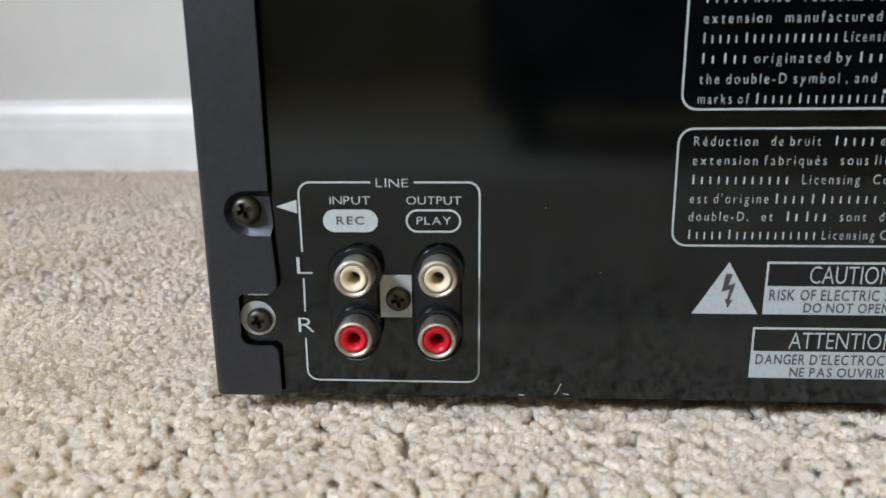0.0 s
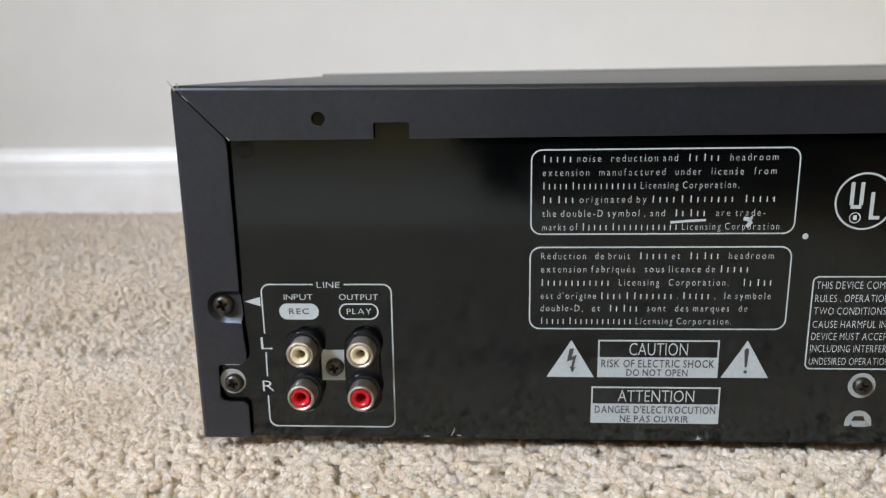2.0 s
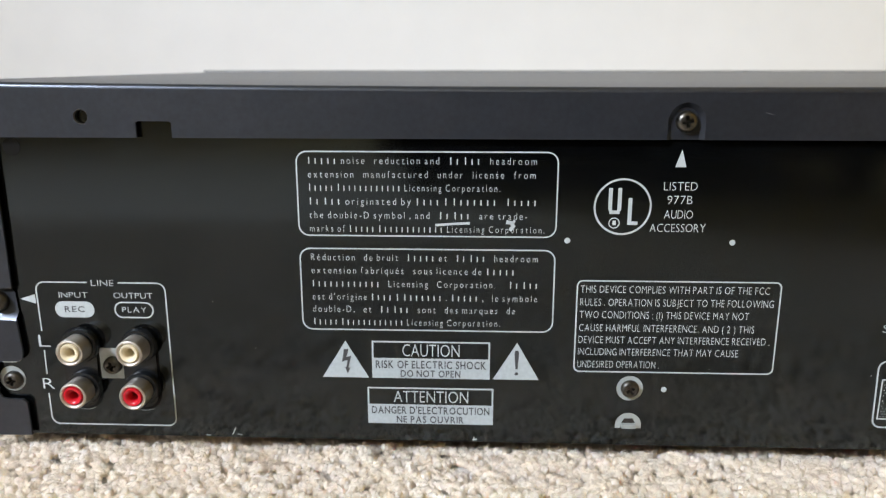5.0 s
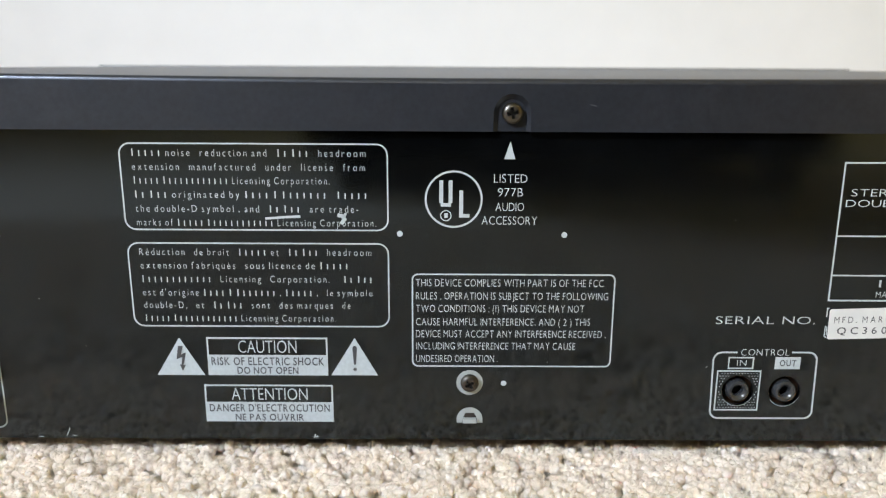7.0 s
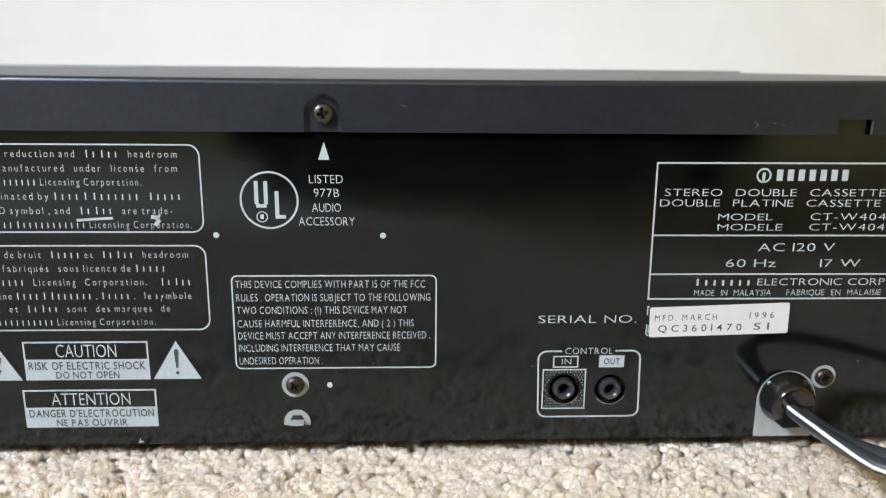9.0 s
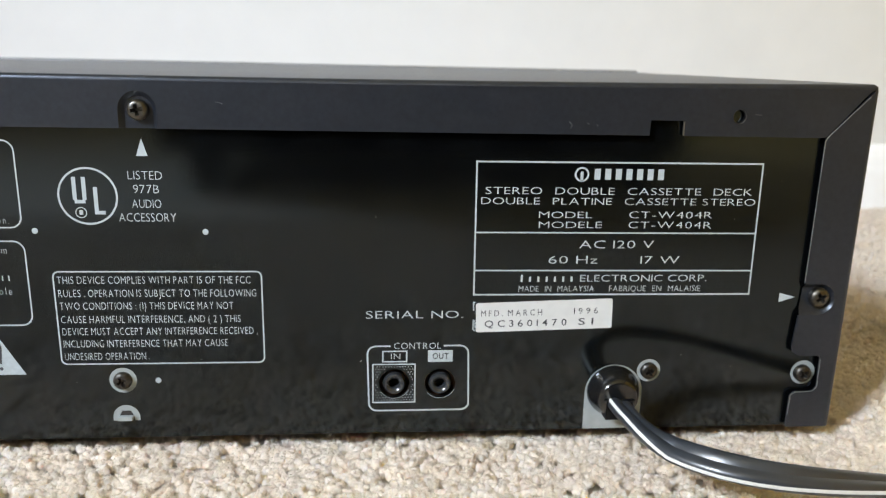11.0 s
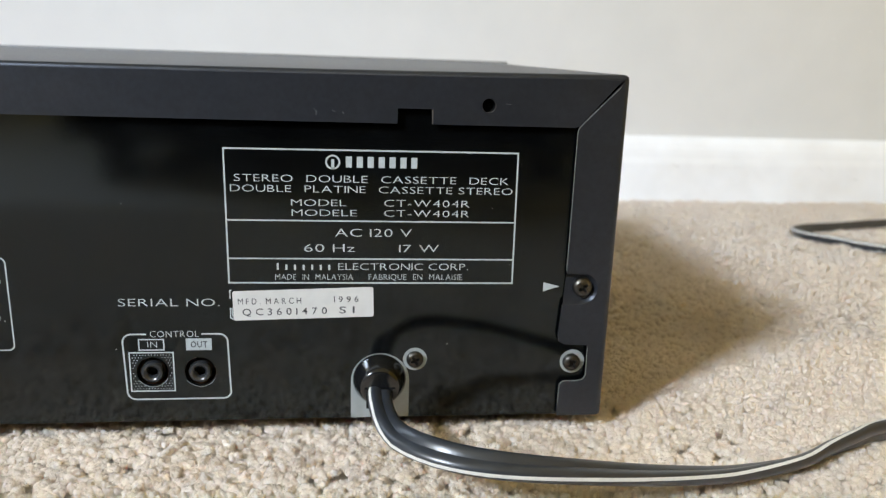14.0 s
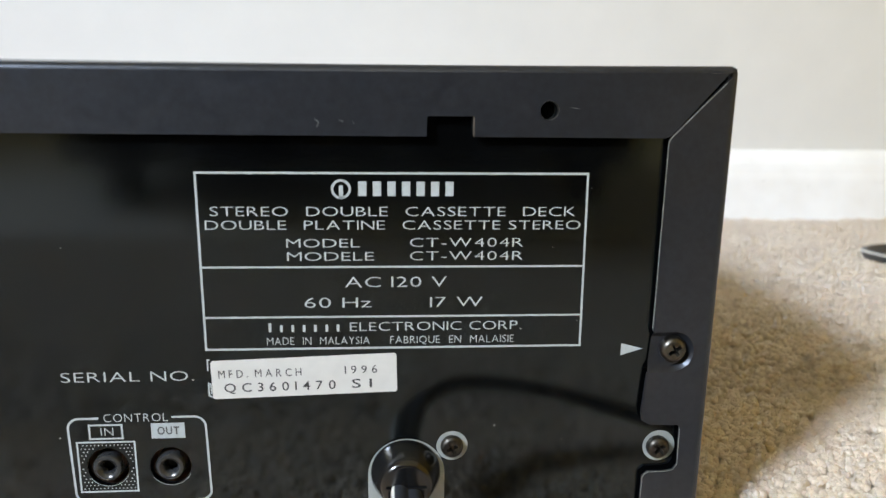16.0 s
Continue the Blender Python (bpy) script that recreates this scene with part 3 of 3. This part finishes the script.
def patch(pts, y=YP, material=None):
    return part("printed_field", plate(pts, y), material or M_PRINT, panel)


def rect(x0, x1, z0, z1):
    return [(x0, z0), (x1, z0), (x1, z1), (x0, z1)]


def line(text, x0, x1, z, cap, material=None, y=YP, track=0.0):
    return lettering(text, x0, x1, z, cap, y, material or M_PRINT, panel, track)


# line socket group
frame_line([(-163.5, 54.0), (-151.9, 54.0)] + circle(-151.9, 51.5, 2.5, 5, 90, 0)[1:] + [(-149.5, 10.5)] + circle(-152.0, 10.5, 2.5, 5, 0, -90)[1:] + [(-186.4, 8.0)] + circle(-186.4, 10.5, 2.5, 5, 270, 180)[1:] + [(-188.9, 18.2)], closed=False)
frame_line([(-172.9, 54.0), (-186.2, 54.0)] + circle(-186.2, 51.5, 2.5, 5, 90, 180)[1:] + [(-188.6, 38.5)], closed=False)
frame_line([(-188.6, 32.4), (-188.7, 24.6)], closed=False)
line("LINE", -171.7, -164.8, 52.95, 1.85, track=0.06)
line("L", -190.0, -186.5, 33.4, 3.9)
line("R", -190.4, -186.8, 19.6, 3.55)
line("INPUT", -181.9, -173.1, 49.2, 1.75, track=0.03)
line("OUTPUT", -165.2, -153.4, 49.2, 1.75, track=0.03)
patch(rounded(-183.6, -171.5, 43.0, 48.05, 2.5, 6))
frame_line(rounded(-165.2, -153.6, 43.2, 47.9, 2.3, 6), 0.42)
line("REC", -180.6, -174.5, 44.75, 1.75, M_INK, YP - 0.06, 0.05)
line("PLAY", -163.0, -155.6, 44.75, 1.75, track=0.05)
patch([(-193.9, 48.65), (-189.2, 47.15), (-189.2, 50.15)])

# licence notices in two languages
frame_line(rounded(-108.3, -34.4, 69.05, 93.25, 3.0))
for t, x1, z in (("##### noise  reduction and  ## ###  headroom", -40.4, 89.75), ("extension  manufactured  under  license  from", -40.6, 85.85), ("##### ############ Licensing Corporation.", -50.5, 82.05),
                 ("## ### originated by #### # #######  #####", -40.1, 78.1), ("the double-D symbol , and  ## ###  are trade-", -42.7, 74.1), ("marks of ##### ############ Licensing Corporation.", -37.7, 70.15)):
    line(t, -105.1, x1, z, 2.0, track=0.22)
frame_line(rounded(-108.4, -34.4, 40.4, 65.15, 3.0))
for t, x1, z in (("Réduction  de bruit  ##### et  ## ###  headroom", -39.3, 61.6), ("extension fabriqués  sous licence de #####", -45.9, 57.65), ("############  Licensing  Corporation.   ## ###", -39.1, 53.65),
                 ("est d'origine #### # ####### . ##### ,  le symbole", -39.2, 49.6), ("double-D,  et  ## ###  sont  des marques  de", -45.5, 45.8), ("##### ############ Licensing Corporation.", -49.8, 41.85)):
    line(t, -105.2, x1, z, 2.0, track=0.22)

# warning group
patch([(-103.1, 25.1), (-89.0, 25.1), (-95.9, 36.8)])
patch([(-51.7, 25.2), (-37.9, 25.2), (-44.6, 36.9)])
part("warning_sign", plate([(-96.4, 34.2), (-95.0, 34.2), (-95.7, 31.6), (-94.2, 32.2), (-95.2, 28.2), (-94.5, 28.4), (-95.5, 26.4), (-96.3, 28.6), (-95.8, 28.4), (-95.4, 30.7), (-97.1, 30.1)], YP - 0.06), M_INK, panel, "dark lightning arrow")
part("warning_sign", plate([(-44.95, 28.6), (-44.35, 28.6), (-43.95, 33.8), (-44.3, 34.5), (-45.0, 34.5), (-45.35, 33.8)], YP - 0.06), M_INK, panel, "dark exclamation stroke")
part("warning_sign", plate(circle(-44.65, 27.1, 0.55, 14), YP - 0.06), M_INK, panel, "dark exclamation dot")
for x0, x1, z0, z1, mid, texts in ((-88.0, -52.6, 25.1, 36.95, 31.5, (("CAUTION", -78.8, -61.7, 32.1, 3.9), ("RISK OF ELECTRIC SHOCK", -86.9, -53.7, 28.35, 2.35), ("DO NOT OPEN", -79.4, -61.4, 25.6, 2.1))),
                                   (-89.6, -51.4, 10.2, 22.1, 16.55, (("ATTENTION", -81.6, -59.0, 17.2, 3.8), ("DANGER D'ELECTROCUTION", -88.4, -52.5, 13.5, 2.3), ("NE PAS OUVRIR", -80.8, -60.3, 10.6, 2.1)))):
    frame_line([(x0 + 0.25, mid), (x0 + 0.25, z1 - 0.25), (x1 - 0.25, z1 - 0.25), (x1 - 0.25, mid)], 0.5, False)
    patch(rect(x0, x1, z0, mid))
    for i, (t, a, b, z, c) in enumerate(texts):
        line(t, a, b, z, c, M_INK if i else M_PRINT, YP - 0.06 if i else YP, 0.04 if i else 0.0)

# listing mark, drawn as plain bars in a ring
frame_line(circle(-15.95, 78.05, 7.85, 48), 0.55)
for x0, x1, z0, z1 in ((-20.0, -18.9, 77.0, 83.4), (-17.4, -16.3, 77.0, 83.4), (-19.6, -16.7, 76.0, 77.0), (-14.4, -13.3, 72.9, 80.6), (-13.3, -11.5, 72.9, 73.9)):
    patch(rect(x0, x1, z0, z1))
frame_line(circle(-18.1, 73.4, 1.45, 20), 0.28)
patch(rect(-18.6, -17.6, 72.8, 74.1))
for t, x0, x1, z in (("LISTED", -4.8, 4.5, 82.8), ("977B", -3.6, 3.4, 78.95), ("AUDIO", -4.2, 3.8, 74.8), ("ACCESSORY", -8.0, 7.6, 70.9)):
    line(t, x0, x1, z, 2.4, track=0.04)
patch([(-2.1, 89.35), (1.0, 89.35), (-0.45, 94.3)])
for x, z, r in ((-31.1, 68.15, 0.85), (15.45, 68.0, 0.85), (-0.65, 22.85, 0.85)):
    part("printed_dot", plate(circle(x, z, r, 16), YP), M_PRINT, panel)

# interference notice
frame_line(rounded(-27.6, 30.6, 28.25, 56.3, 1.6))
for t, x1, z in (("THIS DEVICE COMPLIES WITH PART 15 OF THE FCC", 27.4, 52.7), ("RULES . OPERATION IS SUBJECT TO THE FOLLOWING", 28.9, 48.75), ("TWO CONDITIONS : (1) THIS DEVICE MAY NOT", 22.2, 44.95),
                 ("CAUSE HARMFUL INTERFERENCE, AND ( 2 ) THIS", 24.1, 40.9), ("DEVICE MUST ACCEPT ANY INTERFERENCE RECEIVED ,", 28.9, 37.2), ("INCLUDING INTERFERENCE THAT MAY CAUSE", 20.1, 33.45), ("UNDESIRED OPERATION .", -2.6, 29.5)):
    line(t, -26.6, x1, z, 2.2, track=0.08)

# control sockets
line("SERIAL NO.", 60.7, 89.8, 41.7, 2.35, track=0.05)
frame_line([(84.1, 32.95), (89.2, 32.95)] + circle(89.2, 30.45, 2.5, 5, 90, 0)[1:] + [(92.1, 14.4)] + circle(89.7, 14.4, 2.5, 5, 0, -90)[1:] + [(64.0, 11.9)] + circle(64.0, 14.4, 2.5, 5, 270, 180)[1:] + [(61.1, 30.4)] + circle(63.6, 30.4, 2.5, 5, 180, 90)[1:] + [(68.0, 32.9)], 0.5, False)
line("CONTROL", 69.1, 83.3, 31.95, 2.0, track=0.08)
frame_line(rect(65.75, 72.95, 27.9, 31.25), 0.42)
line("IN", 68.2, 71.0, 28.7, 1.85, track=0.1)
patch(rect(79.4, 86.95, 27.7, 31.5))
line("OUT", 80.8, 85.7, 28.7, 1.85, M_INK, YP - 0.06, 0.05)
frame_line(rect(62.75, 75.5, 14.6, 27.05), 0.42)
bm = bmesh.new()
for i in range(14):
    for k in range(14):
        x, z = 63.6 + 0.86 * i + (0.43 if k % 2 else 0), 15.35 + 0.84 * k
        if x < 74.9 and math.hypot(x - 69.2, z - 20.8) > 5.2:
            plate(circle(x, z, 0.17, 6), YP, 0, (), bm)
part("dot_screen", bm, M_PRINT, panel)
frame_line(circle(83.2, 20.7, 4.85, 32, 215, 335), 0.12, False)
frame_line(circle(69.2, 20.8, 4.85, 32, 215, 335), 0.12, False)

# rating plate
frame_line([(92.8, 49.0), (178.1, 48.9), (177.8, 88.95), (92.6, 88.85)], 0.5)
frame_line([(92.8, 68.05), (177.9, 67.95)], 0.45, False)
frame_line([(92.8, 56.5), (178.0, 56.35)], 0.45, False)
frame_line(circle(123.4, 85.4, 1.9, 24), 0.55)
patch(rect(122.95, 123.85, 83.3, 86.2))
for i in range(7):
    patch(rect(127.1 + 3.17 * i, 128.9 + 3.17 * i, 83.9, 87.1))
line("STEREO  DOUBLE  CASSETTE  DECK", 95.3, 175.4, 79.45, 2.1, track=0.03)
line("DOUBLE  PLATINE  CASSETTE STEREO", 94.1, 176.7, 76.45, 2.05, track=0.03)
line("MODEL", 111.3, 127.3, 72.45, 1.95, track=0.03)
line("CT-W404R", 138.4, 163.8, 72.5, 2.05, track=0.05)
line("MODELE", 111.4, 130.4, 69.45, 1.95, track=0.03)
line("CT-W404R", 138.4, 163.9, 69.45, 2.05, track=0.05)
line("AC 120 V", 124.0, 146.7, 63.3, 2.4, track=0.03)
line("60 Hz", 114.9, 129.8, 58.6, 2.35, track=0.03)
line("17 W", 143.0, 155.0, 58.55, 2.35, track=0.03)
line("####### ELECTRONIC CORP.", 106.3, 164.2, 53.0, 2.1, track=0.03)
line("MADE  IN  MALAYSIA", 106.3, 129.3, 49.9, 1.8, track=0.05)
line("FABRIQUE  EN  MALAISIE", 134.0, 162.5, 49.9, 1.8, track=0.05)
patch([(188.0, 46.2), (193.2, 47.85), (188.0, 49.2)])
frame_line([(93.4, 46.6), (92.9, 46.6), (92.9, 44.0)], 0.35, False)
frame_line([(92.9, 41.2), (92.9, 38.0), (93.6, 37.6)], 0.35, False)
frame_line([(93.35, 41.0), (93.5, 38.4)], 0.3, False)

# sticker, put on a little askew
stk = [(93.75, 37.5), (94.2, 37.15), (135.2, 38.25), (135.6, 38.7), (135.4, 47.3), (134.9, 47.7), (94.0, 46.35), (93.55, 45.9)]
sticker = part("serial_sticker", plate(stk, -0.22, 0.12), M_STICKER, deck, "off-white paper sticker with typed numbers")
for t, x0, x1, z, c in (("MFD. MARCH", 95.2, 113.8, 42.2, 1.85), ("1996", 123.6, 131.0, 42.85, 1.85), ("QC3601470", 96.4, 121.5, 38.75, 2.1), ("SI", 125.2, 129.8, 39.35, 2.1)):
    lettering(t, x0, x1, z, c, -0.26, M_INK, sticker, 0.30, turn=1.0, weight=0.0 if c < 2 else 0.006)

# scratches and chipped paint
for pts, w in (([(-68.9, 72.35), (-64.0, 72.75), (-59.0, 73.0)], 0.7), ([(-48.6, 73.4), (-47.2, 73.2), (-46.6, 72.2), (-47.6, 70.9)], 1.1), ([(-46.2, 74.0), (-46.9, 72.6)], 0.7), ([(-130.9, 8.0), (-131.6, 6.2), (-132.2, 5.3)], 0.22),
               ([(-130.4, 5.6), (-129.0, 5.3)], 0.2), ([(-140.5, 5.1), (-139.0, 5.0)], 0.3), ([(-57.6, 5.2), (-56.2, 5.4)], 0.5), ([(-57.2, 5.3), (-57.1, 6.2)], 0.3), ([(59.0, 28.2), (59.5, 28.4)], 0.2), ([(158.3, 29.0), (158.8, 29.2)], 0.15)):
    part("scratch", stroke(pts, w, -0.14), M_PRINT, panel, "chipped paint")
for pts, w in (([(118.2, 100.6), (119.2, 99.8), (118.7, 98.8)], 0.08), ([(123.4, 100.3), (124.2, 99.9)], 0.07), ([(126.2, 99.9), (126.6, 99.5)], 0.09), ([(172.6, 103.4), (174.6, 103.2)], 0.05), ([(20.5, 104.4), (22.5, 103.9)], 0.06)):
    part("scratch", stroke(pts, w, YF - 0.05), M_ZINC, cover, "fine scratch in the paint")
rng = random.Random(5)
for i in range(26):
    x, z = rng.uniform(-145, 190), rng.uniform(8, 95)
    part("dust_speck", plate(circle(x, z, rng.uniform(0.05, 0.13), 6), -0.13), M_PRINT, panel)

# ---------------------------------------------------------------- added footstool, unseen: a dark stand-in that blackens the gloss panel's reflection
dark_stand_in = thing("footstool", "unseen charcoal footstool, added to darken the rear panel's reflection", "footstool", (0.11, -0.70, -0.0032))
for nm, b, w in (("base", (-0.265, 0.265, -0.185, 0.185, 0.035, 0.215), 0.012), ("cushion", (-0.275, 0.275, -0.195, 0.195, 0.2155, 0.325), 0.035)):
    part(nm, bevelled(box(*b), w, 4), M_UPHOLSTERY, dark_stand_in, smooth=True)
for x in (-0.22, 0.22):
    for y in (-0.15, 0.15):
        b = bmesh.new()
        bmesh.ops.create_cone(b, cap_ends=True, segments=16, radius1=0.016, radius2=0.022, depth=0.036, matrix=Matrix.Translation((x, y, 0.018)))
        part("leg", b, M_PLASTIC, dark_stand_in, "black wooden foot")

# ---------------------------------------------------------------- power cord
cord = thing("power_cord", "flat black two-wire power cord with white stripe on carpet", "power cord", (0.138, -0.01, 0.015))


def spline(pts, step):
    P = [Vector(p) for p in pts]
    P = [P[0] * 2 - P[1]] + P + [P[-1] * 2 - P[-2]]
    out = []
    for a, b, c, d in zip(P, P[1:], P[2:], P[3:]):
        n = max(2, int((c - b).length / step))
        for i in range(n):
            t = i / n
            out.append(0.5 * (2 * b + (c - a) * t + (2 * a - 5 * b + 4 * c - d) * t * t + (3 * b - a - 3 * c + d) * t ** 3))
    return out + [P[-2]]


def sweep(pts, rolls, section, bm=None, caps=True):
    """section: closed outline in mm, (towards the near side, up)."""
    bm = bm or bmesh.new()
    rings = []
    for i, p in enumerate(pts):
        d = (pts[min(i + 1, len(pts) - 1)] - pts[max(i - 1, 0)]).normalized()
        side = d.cross(Vector((0, 0, 1))).normalized()
        up = side.cross(d).normalized()
        c, s = math.cos(rolls[i]), math.sin(rolls[i])
        u, v = side * c + up * s, up * c - side * s
        rings.append([bm.verts.new(p + u * (a * MM) + v * (b * MM)) for a, b in section])
    n = len(section)
    for p, q in zip(rings, rings[1:]):
        for i in range(n):
            bm.faces.new((p[i], p[(i + 1) % n], q[(i + 1) % n], q[i]))
    if caps:
        bm.faces.new(rings[0]), bm.faces.new(rings[-1])
    bmesh.ops.recalc_face_normals(bm, faces=bm.faces[:])
    return bm


def on_carpet(x, y, lift=3.4):
    return (x * MM, y * MM, carpet_z(x * MM, y * MM) + lift * MM)


# it leaves the bushing level, bows out above the carpet and comes to lie further on
CORD = [(0.1377, -0.0040, 0.0158), (0.1376, -0.0120, 0.0162), (0.1381, -0.0205, 0.0166), (0.1396, -0.0300, 0.0172), (0.1428, -0.0385, 0.0177), (0.1483, -0.0452, 0.0183),
        (0.1550, -0.0497, 0.0183), (0.1633, -0.0520, 0.0176), (0.1747, -0.0525, 0.0162), (0.1860, -0.0512, 0.0143), (0.2018, -0.0476, 0.0108), (0.2199, -0.0425, 0.0068), (0.2380, -0.0374, 0.0038)] + \
    [on_carpet(x, y, 4.0) for x, y in ((259.6, -31.5), (273, -24.9), (286, -19.0), (302, -12.8), (345, -6))] + \
    [on_carpet(x, y) for x, y in ((420, 0), (520, 30), (600, 100), (620, 190), (570, 245), (518, 277))] + \
    [on_carpet(x, y, 4.6) for x, y in ((496, 303), (484, 325), (487, 345), (505, 357), (537, 366), (599, 387), (700, 410))]
path = spline(CORD, 0.003)
TWIST = ((138, 15), (143, -32), (150, -40), (165, -32), (190, -15), (231, 12), (262, 40), (290, 70), (320, 98), (345, 105))
roll = [radians(float(np.interp(p.x * 1000, [a for a, b in TWIST], [b for a, b in TWIST])) + 17 * min(1.0, max(0.0, p.y / 0.2))) for p in path]
R = 1.95
# each half: a round outer side that runs out into the shallow groove between the two
half = [(1.85 + R * math.cos(radians(a)), R * math.sin(radians(a))) for a in range(-90, 91, 20)]
inner = [(x, 1.2 + (R - 1.2) * math.sin(math.pi / 2 * (x + 0.7) / 2.55)) for x in (1.3, 0.7, 0.2, -0.2, -0.7)]
half += inner + [(x, -z) for x, z in reversed(inner)]
for s in (1, -1):
    sec = [(s * x, z) for x, z in half]
    part("conductor", sweep(path, roll, sec), M_CORD, cord, smooth=True).matrix_parent_inverse = Matrix.Translation(-cord.location)
a0 = radians(30)
sec = [(1.85 + r * math.cos(a0 + da), r * math.sin(a0 + da)) for r, da in ((R - 0.07, -0.24), (R + 0.06, -0.24), (R + 0.09, 0.0), (R + 0.06, 0.24), (R - 0.07, 0.24))]
part("stripe", sweep(path, roll, sec), M_STRIPE, cord, "raised white stripe", smooth=True).matrix_parent_inverse = Matrix.Translation(-cord.location)

# ---------------------------------------------------------------- carpet pile
gen = np.random.default_rng(7)


def swell(x, y):
    """The slow rise and fall of trodden pile, about -1 to 1."""
    return 0.6 * np.sin(x * 140 + 2 * np.sin(y * 120)) * np.sin(y * 170 + 2 * np.sin(x * 110)) + 0.4 * np.sin(x * 47 + 1.3 * np.sin(y * 61) + 1) * np.sin(y * 52 + 1.7 * np.sin(x * 39))


def unit_rows(v):
    return v / np.linalg.norm(v, axis=1)[:, None]


def pile(name, x0, x1, y0, y1, step, lobes, fibres, wide, keep, level=1, high=0.0040, loose=1.0):
    """Cut yarn tufts: a few soft rounded lobes each, with flat fibres that fray from them."""
    ball = bmesh.new()
    bmesh.ops.create_icosphere(ball, subdivisions=level, radius=1)
    ball.verts.ensure_lookup_table()
    unit = np.array([v.co[:] for v in ball.verts])
    f = np.array([[v.index for v in p.verts] for p in ball.faces if p.calc_center_median().z > -0.3])
    ball.free()
    xs, ys = np.meshgrid(np.arange(x0, x1, step), np.arange(y0, y1, step * 0.87))
    xs = xs + (np.arange(xs.shape[0])[:, None] % 2) * step / 2
    c = np.stack([xs.ravel(), ys.ravel()], 1) + gen.normal(0, step * 0.16, (xs.size, 2))
    c = c[keep(c[:, 0], c[:, 1])]
    n, k = len(c), len(unit)
    wave = swell(c[:, 0], c[:, 1])
    top = -SLOPE * np.maximum(c[:, 1], 0) + 0.0004 + loose * (0.0006 * wave + gen.normal(0, 0.00030, n) - 0.0008 * (gen.random(n) < 0.025))
    # each tuft leans its own way, and its neighbours a little with it
    turn = 2.2 * np.sin(c[:, 0] * 83 + 2 * np.sin(c[:, 1] * 71)) + 1.4 * np.sin(c[:, 1] * 97) + gen.normal(0, 0.9, n)
    lean = gen.uniform(0.1, 0.5, n) * loose
    up = unit_rows(np.stack([lean * np.cos(turn), lean * np.sin(turn), np.ones(n)], 1))
    u = unit_rows(np.cross(up, gen.normal(0, 1, (n, 3))))
    v = np.cross(up, u)
    r = step * gen.uniform(0.50, 0.66, n)
    foot = np.concatenate([c, (top - high)[:, None]], 1)
    # lobes
    own = np.repeat(np.arange(n), lobes)
    j = n * lobes
    spin = np.tile(np.arange(lobes) * (2 * np.pi / lobes), n) + np.repeat(gen.uniform(0, 6.28, n), lobes) + gen.normal(0, 0.35, j)
    off = 0.48 * r[own] * (lobes > 1)
    size = r[own] * gen.uniform(0.62, 0.88, j) if lobes > 1 else r
    mid = foot[own] + u[own] * (off * np.cos(spin))[:, None] + v[own] * (off * np.sin(spin))[:, None] + up[own] * (high * gen.uniform(0.57, 0.67, j))[:, None]
    lump = unit[None] * (1 + gen.normal(0, 0.12, (j, k)))[:, :, None]
    V = lump[:, :, :1] * (u[own] * size[:, None])[:, None] + lump[:, :, 1:2] * (v[own] * size[:, None])[:, None] + lump[:, :, 2:] * (up[own] * (high * 0.36))[:, None]
    V += mid[:, None]
    tri = (f[None] + (np.arange(j) * k)[:, None, None]).reshape(-1, 3)
    V = V.reshape(-1, 3)
    # fibres: narrow blades from the middle of the yarn to its frayed end
    m = n * fibres
    a, ring_ = gen.uniform(0, 2 * np.pi, m), np.sqrt(gen.random(m))
    idx = np.repeat(np.arange(n), fibres)
    out = u[idx] * np.cos(a)[:, None] + v[idx] * np.sin(a)[:, None]
    root = foot[idx] + up[idx] * (high * gen.uniform(0.15, 0.55, m))[:, None] + out * (r[idx] * ring_ * 0.75)[:, None]
    tip = foot[idx] + up[idx] * (high * (1.0 - 0.26 * ring_ ** 2 + gen.normal(0, 0.035, m)))[:, None] + out * (r[idx] * ring_ * gen.uniform(0.9, 1.35, m))[:, None]
    tip += gen.normal(0, step * 0.10, (m, 3))
    side = unit_rows(np.cross(tip - root, gen.normal(0, 1, (m, 3))))
    w = wide * gen.uniform(0.6, 1.3, (m, 1))
    F = np.stack([root - side * w, root + side * w, tip + side * w * 0.7, tip - side * w * 0.7], 1).reshape(-1, 3)
    q = len(V) + np.arange(m)[:, None] * 4
    tri = np.concatenate([tri, np.concatenate([q + [0, 1, 2], q + [0, 2, 3]])])
    V = np.concatenate([V, F])
    me = bpy.data.meshes.new(name)
    me.vertices.add(len(V))
    me.vertices.foreach_set("co", V.reshape(-1))
    me.loops.add(tri.size)
    me.loops.foreach_set("vertex_index", tri.reshape(-1).astype(np.int32))
    me.polygons.add(len(tri))
    me.polygons.foreach_set("loop_start", np.arange(0, tri.size, 3, dtype=np.int32))
    me.polygons.foreach_set("use_smooth", np.ones(len(tri), dtype=bool))
    me.update(calc_edges=True)
    me.materials.append(M_TUFT)
    return tagged(new(name, me), "beige cut-pile carpet tufts", "carpet", kind="stuff")


def clear(x, y):
    return ~((np.abs(x) < 0.2005) & (y > 0.03))


pile("carpet_pile", -0.37, 0.43, -0.065, 0.085, 0.0033, 3, 46, 0.00008, clear, loose=1.1)
pile("carpet_pile", -0.52, 0.62, 0.085, 0.25, 0.0040, 2, 16, 0.00013, clear, loose=2.1)
pile("carpet_pile", -0.70, 0.78, 0.25, 0.545, 0.0048, 1, 4, 0.0004, clear, loose=2.2)
pile("carpet_pile", -0.55, 0.60, -0.36, -0.065, 0.0070, 1, 5, 0.0009, clear, loose=0.6)
